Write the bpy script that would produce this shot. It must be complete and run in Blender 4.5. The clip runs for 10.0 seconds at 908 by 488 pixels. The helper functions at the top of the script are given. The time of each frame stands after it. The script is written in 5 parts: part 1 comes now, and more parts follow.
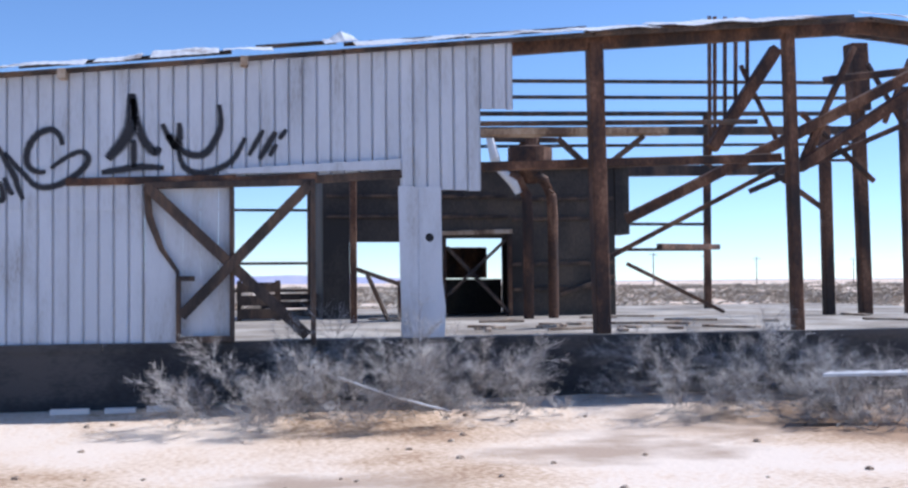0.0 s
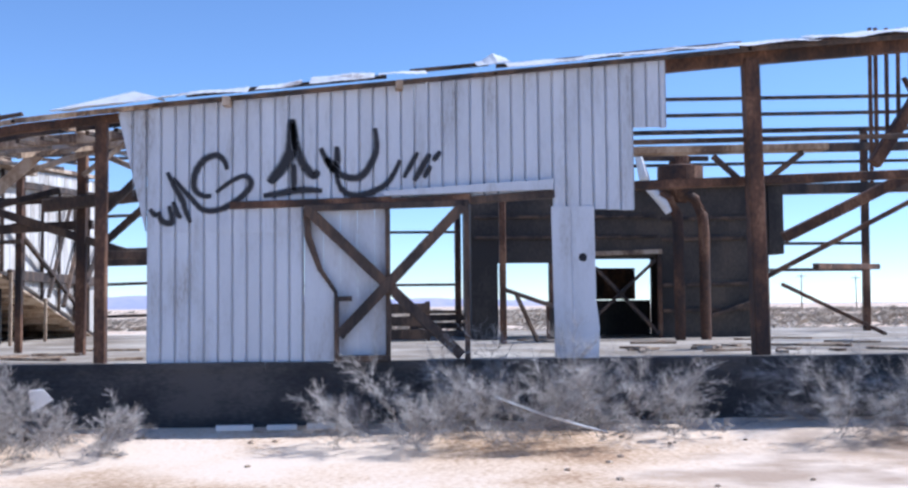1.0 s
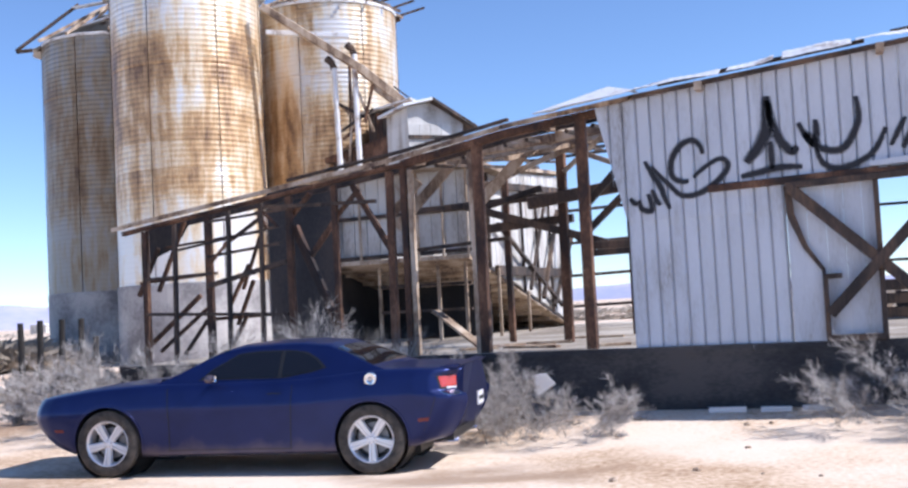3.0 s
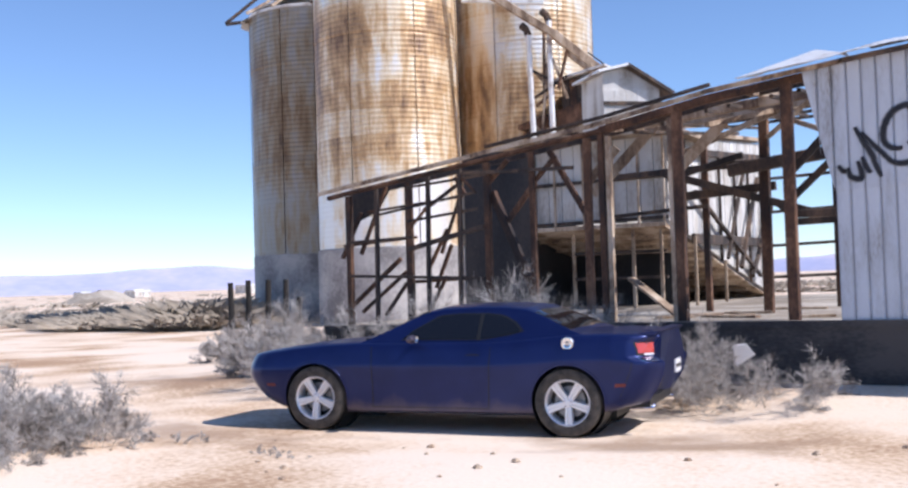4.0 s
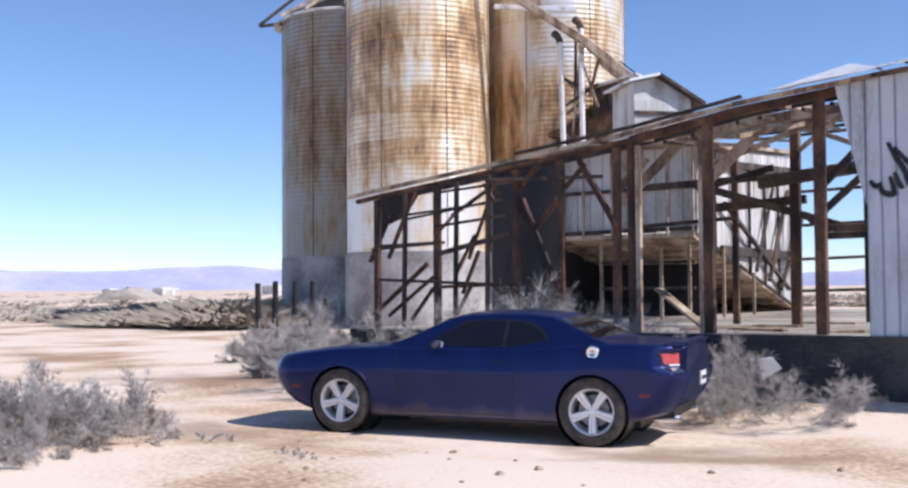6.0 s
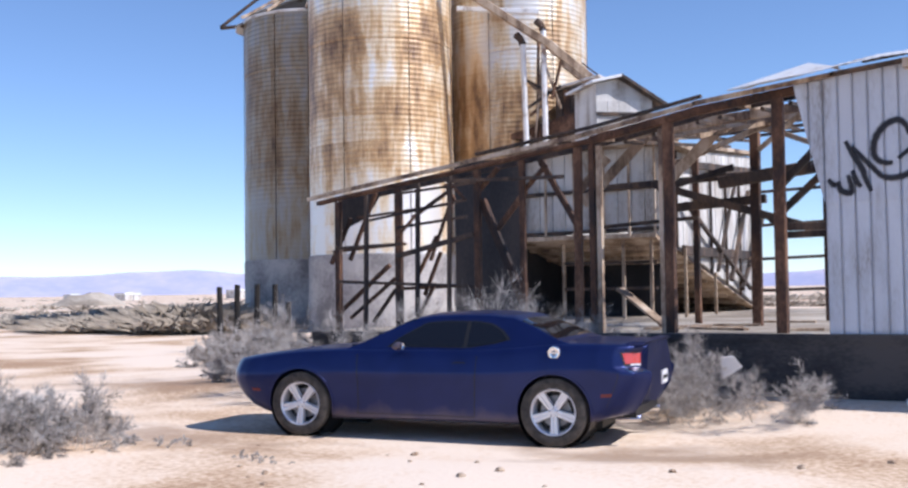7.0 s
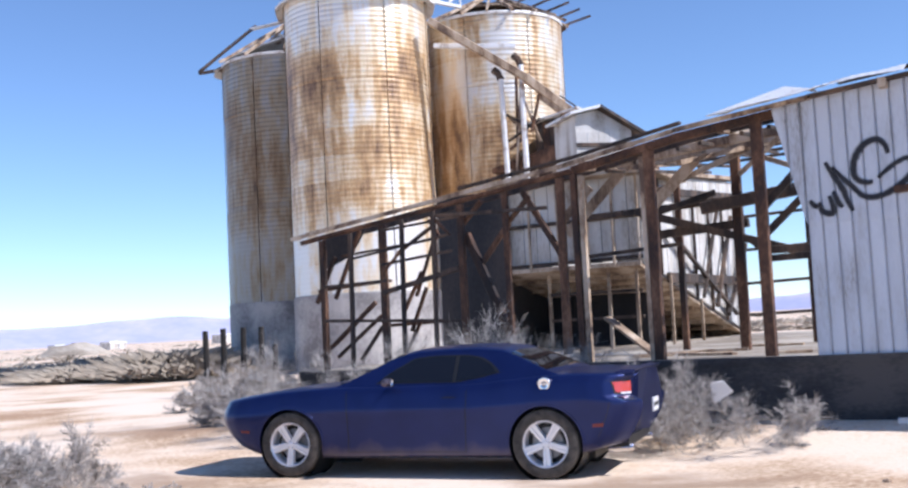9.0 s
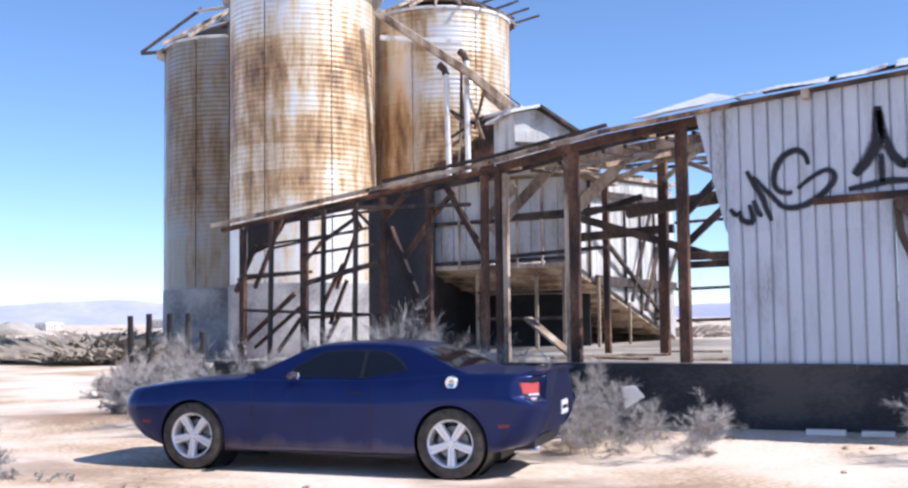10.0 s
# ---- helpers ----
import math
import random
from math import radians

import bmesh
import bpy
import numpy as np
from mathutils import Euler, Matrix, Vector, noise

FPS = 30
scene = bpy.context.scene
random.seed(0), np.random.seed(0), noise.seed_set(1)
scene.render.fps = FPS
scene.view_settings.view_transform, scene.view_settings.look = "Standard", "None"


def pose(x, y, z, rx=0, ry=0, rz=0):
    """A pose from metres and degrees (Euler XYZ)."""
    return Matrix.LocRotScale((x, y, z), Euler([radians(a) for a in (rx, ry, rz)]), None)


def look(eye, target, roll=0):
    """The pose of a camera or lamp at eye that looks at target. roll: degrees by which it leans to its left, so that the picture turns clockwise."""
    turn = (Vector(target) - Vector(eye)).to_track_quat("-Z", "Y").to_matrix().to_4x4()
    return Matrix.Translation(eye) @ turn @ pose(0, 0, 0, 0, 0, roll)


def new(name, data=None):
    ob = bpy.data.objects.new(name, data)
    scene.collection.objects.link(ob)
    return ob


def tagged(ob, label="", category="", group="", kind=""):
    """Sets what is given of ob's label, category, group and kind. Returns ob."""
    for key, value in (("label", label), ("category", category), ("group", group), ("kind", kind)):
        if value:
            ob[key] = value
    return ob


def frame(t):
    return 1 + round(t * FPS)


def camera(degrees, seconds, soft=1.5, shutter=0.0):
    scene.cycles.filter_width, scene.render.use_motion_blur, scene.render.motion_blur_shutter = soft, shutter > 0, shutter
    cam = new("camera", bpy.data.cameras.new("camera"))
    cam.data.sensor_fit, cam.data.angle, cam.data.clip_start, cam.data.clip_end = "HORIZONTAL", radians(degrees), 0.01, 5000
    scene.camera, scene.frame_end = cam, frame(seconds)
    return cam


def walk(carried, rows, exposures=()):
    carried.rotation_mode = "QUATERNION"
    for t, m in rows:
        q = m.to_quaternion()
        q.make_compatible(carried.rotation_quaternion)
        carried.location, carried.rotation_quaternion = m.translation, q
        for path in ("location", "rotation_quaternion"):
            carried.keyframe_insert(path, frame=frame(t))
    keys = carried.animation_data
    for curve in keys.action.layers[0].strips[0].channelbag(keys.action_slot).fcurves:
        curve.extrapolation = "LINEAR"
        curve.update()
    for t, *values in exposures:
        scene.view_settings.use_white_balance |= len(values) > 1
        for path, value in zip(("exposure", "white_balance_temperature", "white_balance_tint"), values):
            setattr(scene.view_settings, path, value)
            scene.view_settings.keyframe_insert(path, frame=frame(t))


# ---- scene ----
# the camera turns on the spot, carried by hand
EXPOSURES = ((0.0, 0.06, 5550, 14), (1.0, 0.2, 5500, 14), (2.5, 0.28, 5750, 15), (4.5, 0.08, 6050, 16), (5.5, 0.0, 6000, 16), (7.5, 0.12, 6000, 16), (9.0, 0.22, 5900, 15), (10.0, 0.3, 5850, 15))
cam = camera(44.16, 10.0, soft=2.5)
walk(cam, [
    (0.0, pose(0.574, 0.350, 1.659, 91.948, 0.526, -11.313)),
    (0.5, pose(0.540, 0.325, 1.648, 92.183, 0.261, -9.256)),
    (1.0, pose(0.395, 0.362, 1.629, 93.168, 0.533, -4.211)),
    (1.5, pose(0.086, 0.373, 1.580, 94.315, 2.188, -2.039)),
    (2.0, pose(0.020, 0.353, 1.571, 94.370, 2.626, 1.839)),
    (2.5, pose(0.019, 0.248, 1.633, 93.673, 3.675, 11.290)),
    (3.0, pose(0.067, 0.170, 1.601, 93.203, 2.984, 18.800)),
    (3.2, pose(0.019, 0.190, 1.587, 93.176, 2.882, 21.481)),
    (4.3, pose(0.021, -0.003, 1.579, 91.790, 1.359, 29.885)),
    (4.5, pose(0.011, 0.003, 1.572, 91.957, 1.109, 30.656)),
    (5.0, pose(0.027, -0.048, 1.591, 92.045, 0.755, 31.527)),
    (5.5, pose(0.013, -0.003, 1.570, 91.986, 0.612, 30.781)),
    (6.0, pose(0.027, 0.004, 1.587, 92.238, 0.418, 29.762)),
    (7.5, pose(0.039, 0.126, 1.559, 92.422, 1.149, 27.521)),
    (8.0, pose(0.054, 0.125, 1.568, 92.602, 1.311, 27.368)),
    (8.5, pose(0.047, 0.122, 1.555, 92.091, 1.834, 27.170)),
    (9.0, pose(0.014, 0.119, 1.541, 94.207, 2.930, 27.318)),
    (9.5, pose(0.054, 0.221, 1.539, 93.195, 3.536, 24.842)),
    (10.0, pose(0.246, 0.448, 1.539, 93.874, 0.722, 24.450)),
], EXPOSURES)


# ---- light ----
SUN_AZ, SUN_EL = radians(6), radians(45)
world = bpy.data.worlds.new("sky")
scene.world = world
world.use_nodes = True
nt = world.node_tree
sky = nt.nodes.new("ShaderNodeTexSky")
sky.sky_type, sky.sun_disc = "NISHITA", False
sky.sun_elevation, sky.sun_rotation = SUN_EL, radians(84)
sky.air_density, sky.dust_density, sky.ozone_density, sky.altitude = 0.8, 0.0, 4.0, 600
nt.links.new(sky.outputs[0], nt.nodes["Background"].inputs[0])
nt.nodes["Background"].inputs[1].default_value = 0.15
sun = new("sun", bpy.data.lights.new("sun", "SUN"))
sun.data.energy, sun.data.angle, sun.data.color = 5.0, radians(0.5), (1.0, 0.95, 0.88)
SUN_DIR = Vector((math.cos(SUN_AZ) * math.cos(SUN_EL), math.sin(SUN_AZ) * math.cos(SUN_EL), math.sin(SUN_EL)))
sun.matrix_world = look(SUN_DIR * 60, (0, 0, 0))


# ---- materials ----
def material(name, cols, scale=4.0, stretch=(1, 1, 1), rough=0.8, metal=0.0, bump=0.3, fine=60.0, vary=0.0, coat=0.0, steps=(0.35, 0.65)):
    """Two-scale noise between colours, with grain and relief."""
    m = bpy.data.materials.new(name)
    m.use_nodes = True
    n, l = m.node_tree.nodes, m.node_tree.links
    b = n["Principled BSDF"]
    co, mp = n.new("ShaderNodeTexCoord"), n.new("ShaderNodeMapping")
    mp.inputs["Scale"].default_value = stretch
    l.new(co.outputs["Object"], mp.inputs[0])
    big, small, ramp = n.new("ShaderNodeTexNoise"), n.new("ShaderNodeTexNoise"), n.new("ShaderNodeValToRGB")
    big.inputs["Scale"].default_value, big.inputs["Detail"].default_value = scale, 6
    small.inputs["Scale"].default_value, small.inputs["Detail"].default_value = fine, 4
    l.new(mp.outputs[0], big.inputs[0])
    l.new(mp.outputs[0], small.inputs[0])
    el = ramp.color_ramp.elements
    for k in range(len(cols) - 2):
        el.new(0.5)
    for k, c in enumerate(cols):
        el[k].position = steps[0] + (steps[1] - steps[0]) * k / max(1, len(cols) - 1)
        el[k].color = (*c, 1)
    mixf = n.new("ShaderNodeMath")
    mixf.operation = "MULTIPLY_ADD"
    l.new(small.outputs[0], mixf.inputs[0])
    mixf.inputs[1].default_value = 0.35
    sub = n.new("ShaderNodeMath")
    sub.operation = "SUBTRACT"
    l.new(big.outputs[0], sub.inputs[0])
    sub.inputs[1].default_value = 0.175
    l.new(sub.outputs[0], mixf.inputs[2])
    l.new(mixf.outputs[0], ramp.inputs[0])
    out = ramp.outputs[0]
    if vary:
        info, hsv, mr = n.new("ShaderNodeObjectInfo"), n.new("ShaderNodeHueSaturation"), n.new("ShaderNodeMapRange")
        l.new(info.outputs["Random"], mr.inputs[0])
        mr.inputs[3].default_value, mr.inputs[4].default_value = 1 - vary, 1 + vary
        l.new(mr.outputs[0], hsv.inputs["Value"])
        l.new(out, hsv.inputs["Color"])
        out = hsv.outputs[0]
    l.new(out, b.inputs["Base Color"])
    b.inputs["Roughness"].default_value, b.inputs["Metallic"].default_value = rough, metal
    b.inputs["Coat Weight"].default_value = coat
    if bump:
        bp = n.new("ShaderNodeBump")
        bp.inputs["Strength"].default_value, bp.inputs["Distance"].default_value = bump, 0.02
        l.new(mixf.outputs[0], bp.inputs["Height"])
        l.new(bp.outputs[0], b.inputs["Normal"])
    return m


def silo_material(name, rust_amount, clean_top, tone):
    """Galvanised sheets, rusted in streaks; u runs round the shell and v up, in metres."""
    m = bpy.data.materials.new(name)
    m.use_nodes = True
    n, l = m.node_tree.nodes, m.node_tree.links
    b = n["Principled BSDF"]
    uv = n.new("ShaderNodeUVMap")

    def noise_at(sx, sy, scale, detail=5):
        mp, tx = n.new("ShaderNodeMapping"), n.new("ShaderNodeTexNoise")
        mp.inputs["Scale"].default_value = (sx, sy, 1)
        tx.inputs["Scale"].default_value, tx.inputs["Detail"].default_value = scale, detail
        l.new(uv.outputs[0], mp.inputs[0])
        l.new(mp.outputs[0], tx.inputs[0])
        return tx.outputs[0]

    def maths(op, a, c, clamp=False):
        q = n.new("ShaderNodeMath")
        q.operation, q.use_clamp = op, clamp
        for k, v in enumerate((a, c)):
            if isinstance(v, (int, float)):
                q.inputs[k].default_value = v
            else:
                l.new(v, q.inputs[k])
        return q.outputs[0]

    streak, blotch, grain, fleck = noise_at(1.6, 0.12, 1.0), noise_at(1.0, 0.7, 0.55), noise_at(3, 6, 3.0), noise_at(3.2, 0.8, 1.3, 7)
    brick = n.new("ShaderNodeTexBrick")
    mp = n.new("ShaderNodeMapping")
    l.new(uv.outputs[0], mp.inputs[0])
    l.new(mp.outputs[0], brick.inputs[0])
    for k, v in (("Scale", 1.0), ("Mortar Size", 0.012), ("Brick Width", 2.4), ("Row Height", 1.05), ("Bias", 0.0)):
        brick.inputs[k].default_value = v
    brick.inputs["Color1"].default_value, brick.inputs["Color2"].default_value = (0.3, 0.3, 0.3, 1), (0.7, 0.7, 0.7, 1)
    brick.inputs["Mortar"].default_value = (0.72, 0.72, 0.72, 1)
    sep = n.new("ShaderNodeSeparateXYZ")
    l.new(uv.outputs[0], sep.inputs[0])
    mask = maths("ADD", maths("ADD", maths("MULTIPLY", streak, 0.75), maths("MULTIPLY", blotch, 0.55)), maths("ADD", maths("MULTIPLY", grain, 0.2), maths("MULTIPLY", fleck, 0.55)))
    mask = maths("ADD", mask, maths("MULTIPLY", brick.outputs[0], 0.32))
    mask = maths("ADD", mask, rust_amount - 1.17)
    high = n.new("ShaderNodeMapRange")
    high.inputs[1].default_value, high.inputs[2].default_value = clean_top - 1.2, clean_top + 0.6
    high.inputs[3].default_value, high.inputs[4].default_value = 0.0, -0.16
    l.new(sep.outputs[1], high.inputs[0])
    low = n.new("ShaderNodeMapRange")
    low.inputs[1].default_value, low.inputs[2].default_value = 5.4, 6.6
    low.inputs[3].default_value, low.inputs[4].default_value = -0.22, 0.0
    l.new(sep.outputs[1], low.inputs[0])
    mask = maths("ADD", maths("ADD", mask, high.outputs[0]), low.outputs[0])
    ramp = n.new("ShaderNodeValToRGB")
    el = ramp.color_ramp.elements
    el.new(0.5), el.new(0.6)
    for k, (p, c) in enumerate(((0.12, (0.74, 0.72, 0.69)), (0.27, (0.70, 0.58, 0.41)), (0.42, (0.50, 0.32, 0.16)), (0.62, (0.15, 0.085, 0.05)))):
        el[k].position, el[k].color = p, tuple(v * tone for v in c) + (1,)
    l.new(mask, ramp.inputs[0])
    l.new(ramp.outputs[0], b.inputs["Base Color"])
    mr = n.new("ShaderNodeMapRange")
    mr.inputs[1].default_value, mr.inputs[2].default_value = 0.1, 0.5
    mr.inputs[3].default_value, mr.inputs[4].default_value = 0.35, 0.15
    l.new(mask, mr.inputs[0])
    l.new(mr.outputs[0], b.inputs["Metallic"])
    b.inputs["Roughness"].default_value = 0.42
    bp = n.new("ShaderNodeBump")
    bp.inputs["Strength"].default_value, bp.inputs["Distance"].default_value = 0.3, 0.02
    l.new(grain, bp.inputs["Height"])
    l.new(bp.outputs[0], b.inputs["Normal"])
    return m


def plain(name, col, rough=0.5, metal=0.0, coat=0.0, alpha_glass=False):
    m = bpy.data.materials.new(name)
    m.use_nodes = True
    b = m.node_tree.nodes["Principled BSDF"]
    b.inputs["Base Color"].default_value = (*col, 1)
    b.inputs["Roughness"].default_value, b.inputs["Metallic"].default_value = rough, metal
    b.inputs["Coat Weight"].default_value = coat
    return m


M_SAND = material("desert_sand", [(0.40, 0.25, 0.145), (0.60, 0.43, 0.285), (0.75, 0.58, 0.425), (0.80, 0.66, 0.525)], 0.3, fine=16.0, rough=0.95, bump=1.0, steps=(0.36, 0.56))


def soil_stains(m, spots):
    """Patches of browner, damper soil with ragged edges: (x, y, radius)."""
    n, l = m.node_tree.nodes, m.node_tree.links
    b = n["Principled BSDF"]
    src = b.inputs["Base Color"].links[0].from_socket
    co, nz = n.new("ShaderNodeTexCoord"), n.new("ShaderNodeTexNoise")
    nz.inputs["Scale"].default_value, nz.inputs["Detail"].default_value = 1.6, 6
    l.new(co.outputs["Object"], nz.inputs[0])
    for x, y, r in spots:
        mp, ln, ad, mr, mx = n.new("ShaderNodeMapping"), n.new("ShaderNodeVectorMath"), n.new("ShaderNodeMath"), n.new("ShaderNodeMapRange"), n.new("ShaderNodeMixRGB")
        mp.inputs["Location"].default_value, mp.inputs["Scale"].default_value = (-x / r, -y / (r * 0.5), 0), (1 / r, 1 / (r * 0.5), 0)
        l.new(co.outputs["Object"], mp.inputs[0])
        ln.operation = "LENGTH"
        l.new(mp.outputs[0], ln.inputs[0])
        ad.operation = "MULTIPLY_ADD"
        l.new(nz.outputs[0], ad.inputs[0])
        ad.inputs[1].default_value = 2.2
        l.new(ln.outputs["Value"], ad.inputs[2])
        for k, v in ((1, 1.3), (2, 2.2), (3, 0.75), (4, 0.0)):
            mr.inputs[k].default_value = v
        l.new(ad.outputs[0], mr.inputs[0])
        l.new(mr.outputs[0], mx.inputs[0])
        l.new(src, mx.inputs[1])
        mx.inputs[2].default_value = (0.33, 0.215, 0.135, 1)
        src = mx.outputs[0]
    l.new(src, b.inputs["Base Color"])


soil_stains(M_SAND, ((7.0, 12.4, 3.0), (4.2, 10.9, 1.7), (-3.4, 10.6, 1.9), (-8.6, 9.6, 2.0), (1.4, 9.6, 1.3), (-12.0, 14.5, 3.5)))
M_WHITE = material("white_painted_metal", [(0.27, 0.25, 0.25), (0.46, 0.485, 0.53), (0.54, 0.575, 0.64), (0.58, 0.615, 0.68)], 1.6, (2.2, 1, 0.5), 0.55, 0.0, 0.12, 25, vary=0.05, steps=(0.22, 0.6))
M_OLDWHITE = material("old_white_boards", [(0.24, 0.18, 0.13), (0.44, 0.40, 0.35), (0.58, 0.55, 0.51), (0.66, 0.64, 0.61)], 1.2, (2, 2, 0.5), 0.7, 0, 0.3, 18, vary=0.08, steps=(0.28, 0.58))
M_RUST = material("rusty_steel", [(0.025, 0.019, 0.018), (0.055, 0.03, 0.021), (0.12, 0.058, 0.033), (0.24, 0.13, 0.075)], 2.4, (1, 1, 0.5), 0.75, 0.2, 0.5, 30, steps=(0.3, 0.68))
M_DARK = material("dark_weathered_timber", [(0.03, 0.024, 0.022), (0.07, 0.05, 0.04), (0.14, 0.09, 0.06)], 3, (1, 1, 0.3), 0.85, 0, 0.5, 30)
M_WOOD = material("bleached_timber", [(0.13, 0.085, 0.06), (0.30, 0.21, 0.14), (0.46, 0.35, 0.25), (0.55, 0.45, 0.35)], 2.5, (1, 1, 0.4), 0.85, 0, 0.5, 30, vary=0.12)
M_ZINC = material("weathered_roof_sheet", [(0.3, 0.22, 0.17), (0.66, 0.64, 0.62), (0.78, 0.78, 0.78)], 1.8, (1, 1, 1), 0.5, 0.1, 0.2, 20, vary=0.08, steps=(0.3, 0.5))
M_CONC = material("concrete_floor", [(0.22, 0.18, 0.135), (0.36, 0.305, 0.245), (0.52, 0.465, 0.39)], 0.7, fine=14, rough=0.9, bump=0.4)
M_FACE = material("dark_concrete_edge", [(0.026, 0.026, 0.03), (0.046, 0.045, 0.047), (0.085, 0.078, 0.075)], 1.1, (0.7, 1, 1.6), 0.9, 0, 0.4, 22)
M_BASE = material("silo_base_concrete", [(0.2, 0.19, 0.19), (0.34, 0.325, 0.32), (0.48, 0.46, 0.44)], 0.6, fine=7, rough=0.9, bump=0.3)
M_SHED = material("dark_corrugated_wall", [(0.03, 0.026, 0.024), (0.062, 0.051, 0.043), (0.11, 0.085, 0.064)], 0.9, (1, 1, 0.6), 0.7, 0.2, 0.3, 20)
M_TWIG = material("dry_twigs", [(0.2, 0.175, 0.155), (0.37, 0.335, 0.31), (0.54, 0.505, 0.47)], 5, rough=0.95, bump=0.0, fine=40)
M_TAN = material("dry_desert_scrub", [(0.24, 0.2, 0.155), (0.40, 0.345, 0.28), (0.52, 0.46, 0.385)], 0.08, rough=0.95, bump=0.0, fine=2)
# Near-black colour that carries shade round the hopper and under the low end.
M_SHADE = material("shade_dark_sheet", [(0.012, 0.012, 0.015), (0.026, 0.025, 0.028), (0.055, 0.045, 0.042)], 0.9, (1, 1, 0.6), 0.75, 0.1, 0.3, 20)
M_TAR = material("tarred_timber", [(0.012, 0.011, 0.011), (0.03, 0.025, 0.022)], 3, (1, 1, 0.3), 0.9, 0, 0.4, 30)
# The lavender is distance haze put into the base colour.
M_HILL = material("haze_tinted_mountain", [(0.36, 0.38, 0.55), (0.43, 0.43, 0.58), (0.53, 0.49, 0.58)], 0.004, (1, 1, 3), 1.0, 0, 0.0, 0.03)
M_HOLE = plain("dark_hole", (0.012, 0.012, 0.016), 0.8)
M_SPRAY = plain("black_spray_paint", (0.014, 0.014, 0.019), 0.6)


def sprayed(m):
    """Paint that thins out and speckles towards the edge of a stroke; u runs across it from 0 to 1."""
    n, l = m.node_tree.nodes, m.node_tree.links
    uv, sp, mid, ab, nz, ad, mr = [n.new("ShaderNode" + k) for k in ("UVMap", "SeparateXYZ", "Math", "Math", "TexNoise", "Math", "MapRange")]
    l.new(uv.outputs[0], sp.inputs[0])
    mid.operation, mid.inputs[1].default_value = "SUBTRACT", 0.5
    l.new(sp.outputs[0], mid.inputs[0])
    ab.operation = "ABSOLUTE"
    l.new(mid.outputs[0], ab.inputs[0])
    co = n.new("ShaderNodeTexCoord")
    nz.inputs["Scale"].default_value, nz.inputs["Detail"].default_value = 38, 5
    l.new(co.outputs["Object"], nz.inputs[0])
    ad.operation, ad.inputs[1].default_value = "MULTIPLY_ADD", 0.3
    l.new(nz.outputs[0], ad.inputs[0])
    l.new(ab.outputs[0], ad.inputs[2])
    for k, v in ((1, 0.36), (2, 0.64), (3, 1.0), (4, 0.0)):
        mr.inputs[k].default_value = v
    l.new(ad.outputs[0], mr.inputs[0])
    l.new(mr.outputs[0], n["Principled BSDF"].inputs["Alpha"])


sprayed(M_SPRAY)
M_PAINT = material("blue_car_paint", [(0.008, 0.017, 0.088), (0.011, 0.022, 0.108)], 3, rough=0.36, metal=0.6, bump=0.0, fine=400, coat=0.22)


def dusty(m):
    """Brown road dust on the lowest part of the paint."""
    n, l = m.node_tree.nodes, m.node_tree.links
    b = n["Principled BSDF"]
    src = b.inputs["Base Color"].links[0].from_socket
    co, sp, mr, mx, nz, ad = n.new("ShaderNodeTexCoord"), n.new("ShaderNodeSeparateXYZ"), n.new("ShaderNodeMapRange"), n.new("ShaderNodeMixRGB"), n.new("ShaderNodeTexNoise"), n.new("ShaderNodeMath")
    nz.inputs["Scale"].default_value = 6
    l.new(co.outputs["Object"], sp.inputs[0])
    l.new(co.outputs["Object"], nz.inputs[0])
    ad.operation = "MULTIPLY_ADD"
    l.new(nz.outputs[0], ad.inputs[0])
    ad.inputs[1].default_value = -0.22
    l.new(sp.outputs[2], ad.inputs[2])
    l.new(ad.outputs[0], mr.inputs[0])
    for k, v in ((1, 0.06), (2, 0.26), (3, 0.5), (4, 0.0)):
        mr.inputs[k].default_value = v
    l.new(mr.outputs[0], mx.inputs[0])
    l.new(src, mx.inputs[1])
    mx.inputs[2].default_value = (0.2, 0.15, 0.11, 1)
    l.new(mx.outputs[0], b.inputs["Base Color"])


dusty(M_PAINT)
M_GLASS = plain("tinted_car_glass", (0.006, 0.006, 0.008), 0.06, 0.0, 0.5)
M_TYRE = material("tyre_rubber", [(0.035, 0.031, 0.028), (0.10, 0.085, 0.07)], 9, rough=0.85, bump=0.2)
M_ALLOY = plain("silver_alloy", (0.8, 0.8, 0.82), 0.36, 0.5)
M_CHROME = plain("chrome", (0.8, 0.8, 0.82), 0.12, 1.0)
M_BLACK = plain("black_plastic", (0.012, 0.012, 0.013), 0.5)
M_RED = plain("red_lens", (0.5, 0.05, 0.03), 0.15, 0.0, 1.0)
M_MARKER = plain("dull_red_lens", (0.16, 0.02, 0.02), 0.3)
M_STEEL = plain("dull_steel", (0.28, 0.28, 0.29), 0.45, 0.7)
M_PALE = plain("pale_plate", (0.7, 0.7, 0.72), 0.4)
M_SEAM = plain("shaded_seam", (0.36, 0.375, 0.41), 0.8)
M_SCRAP_SUN = plain("white_scrap_and_sun_strip", (0.75, 0.74, 0.73), 0.6)


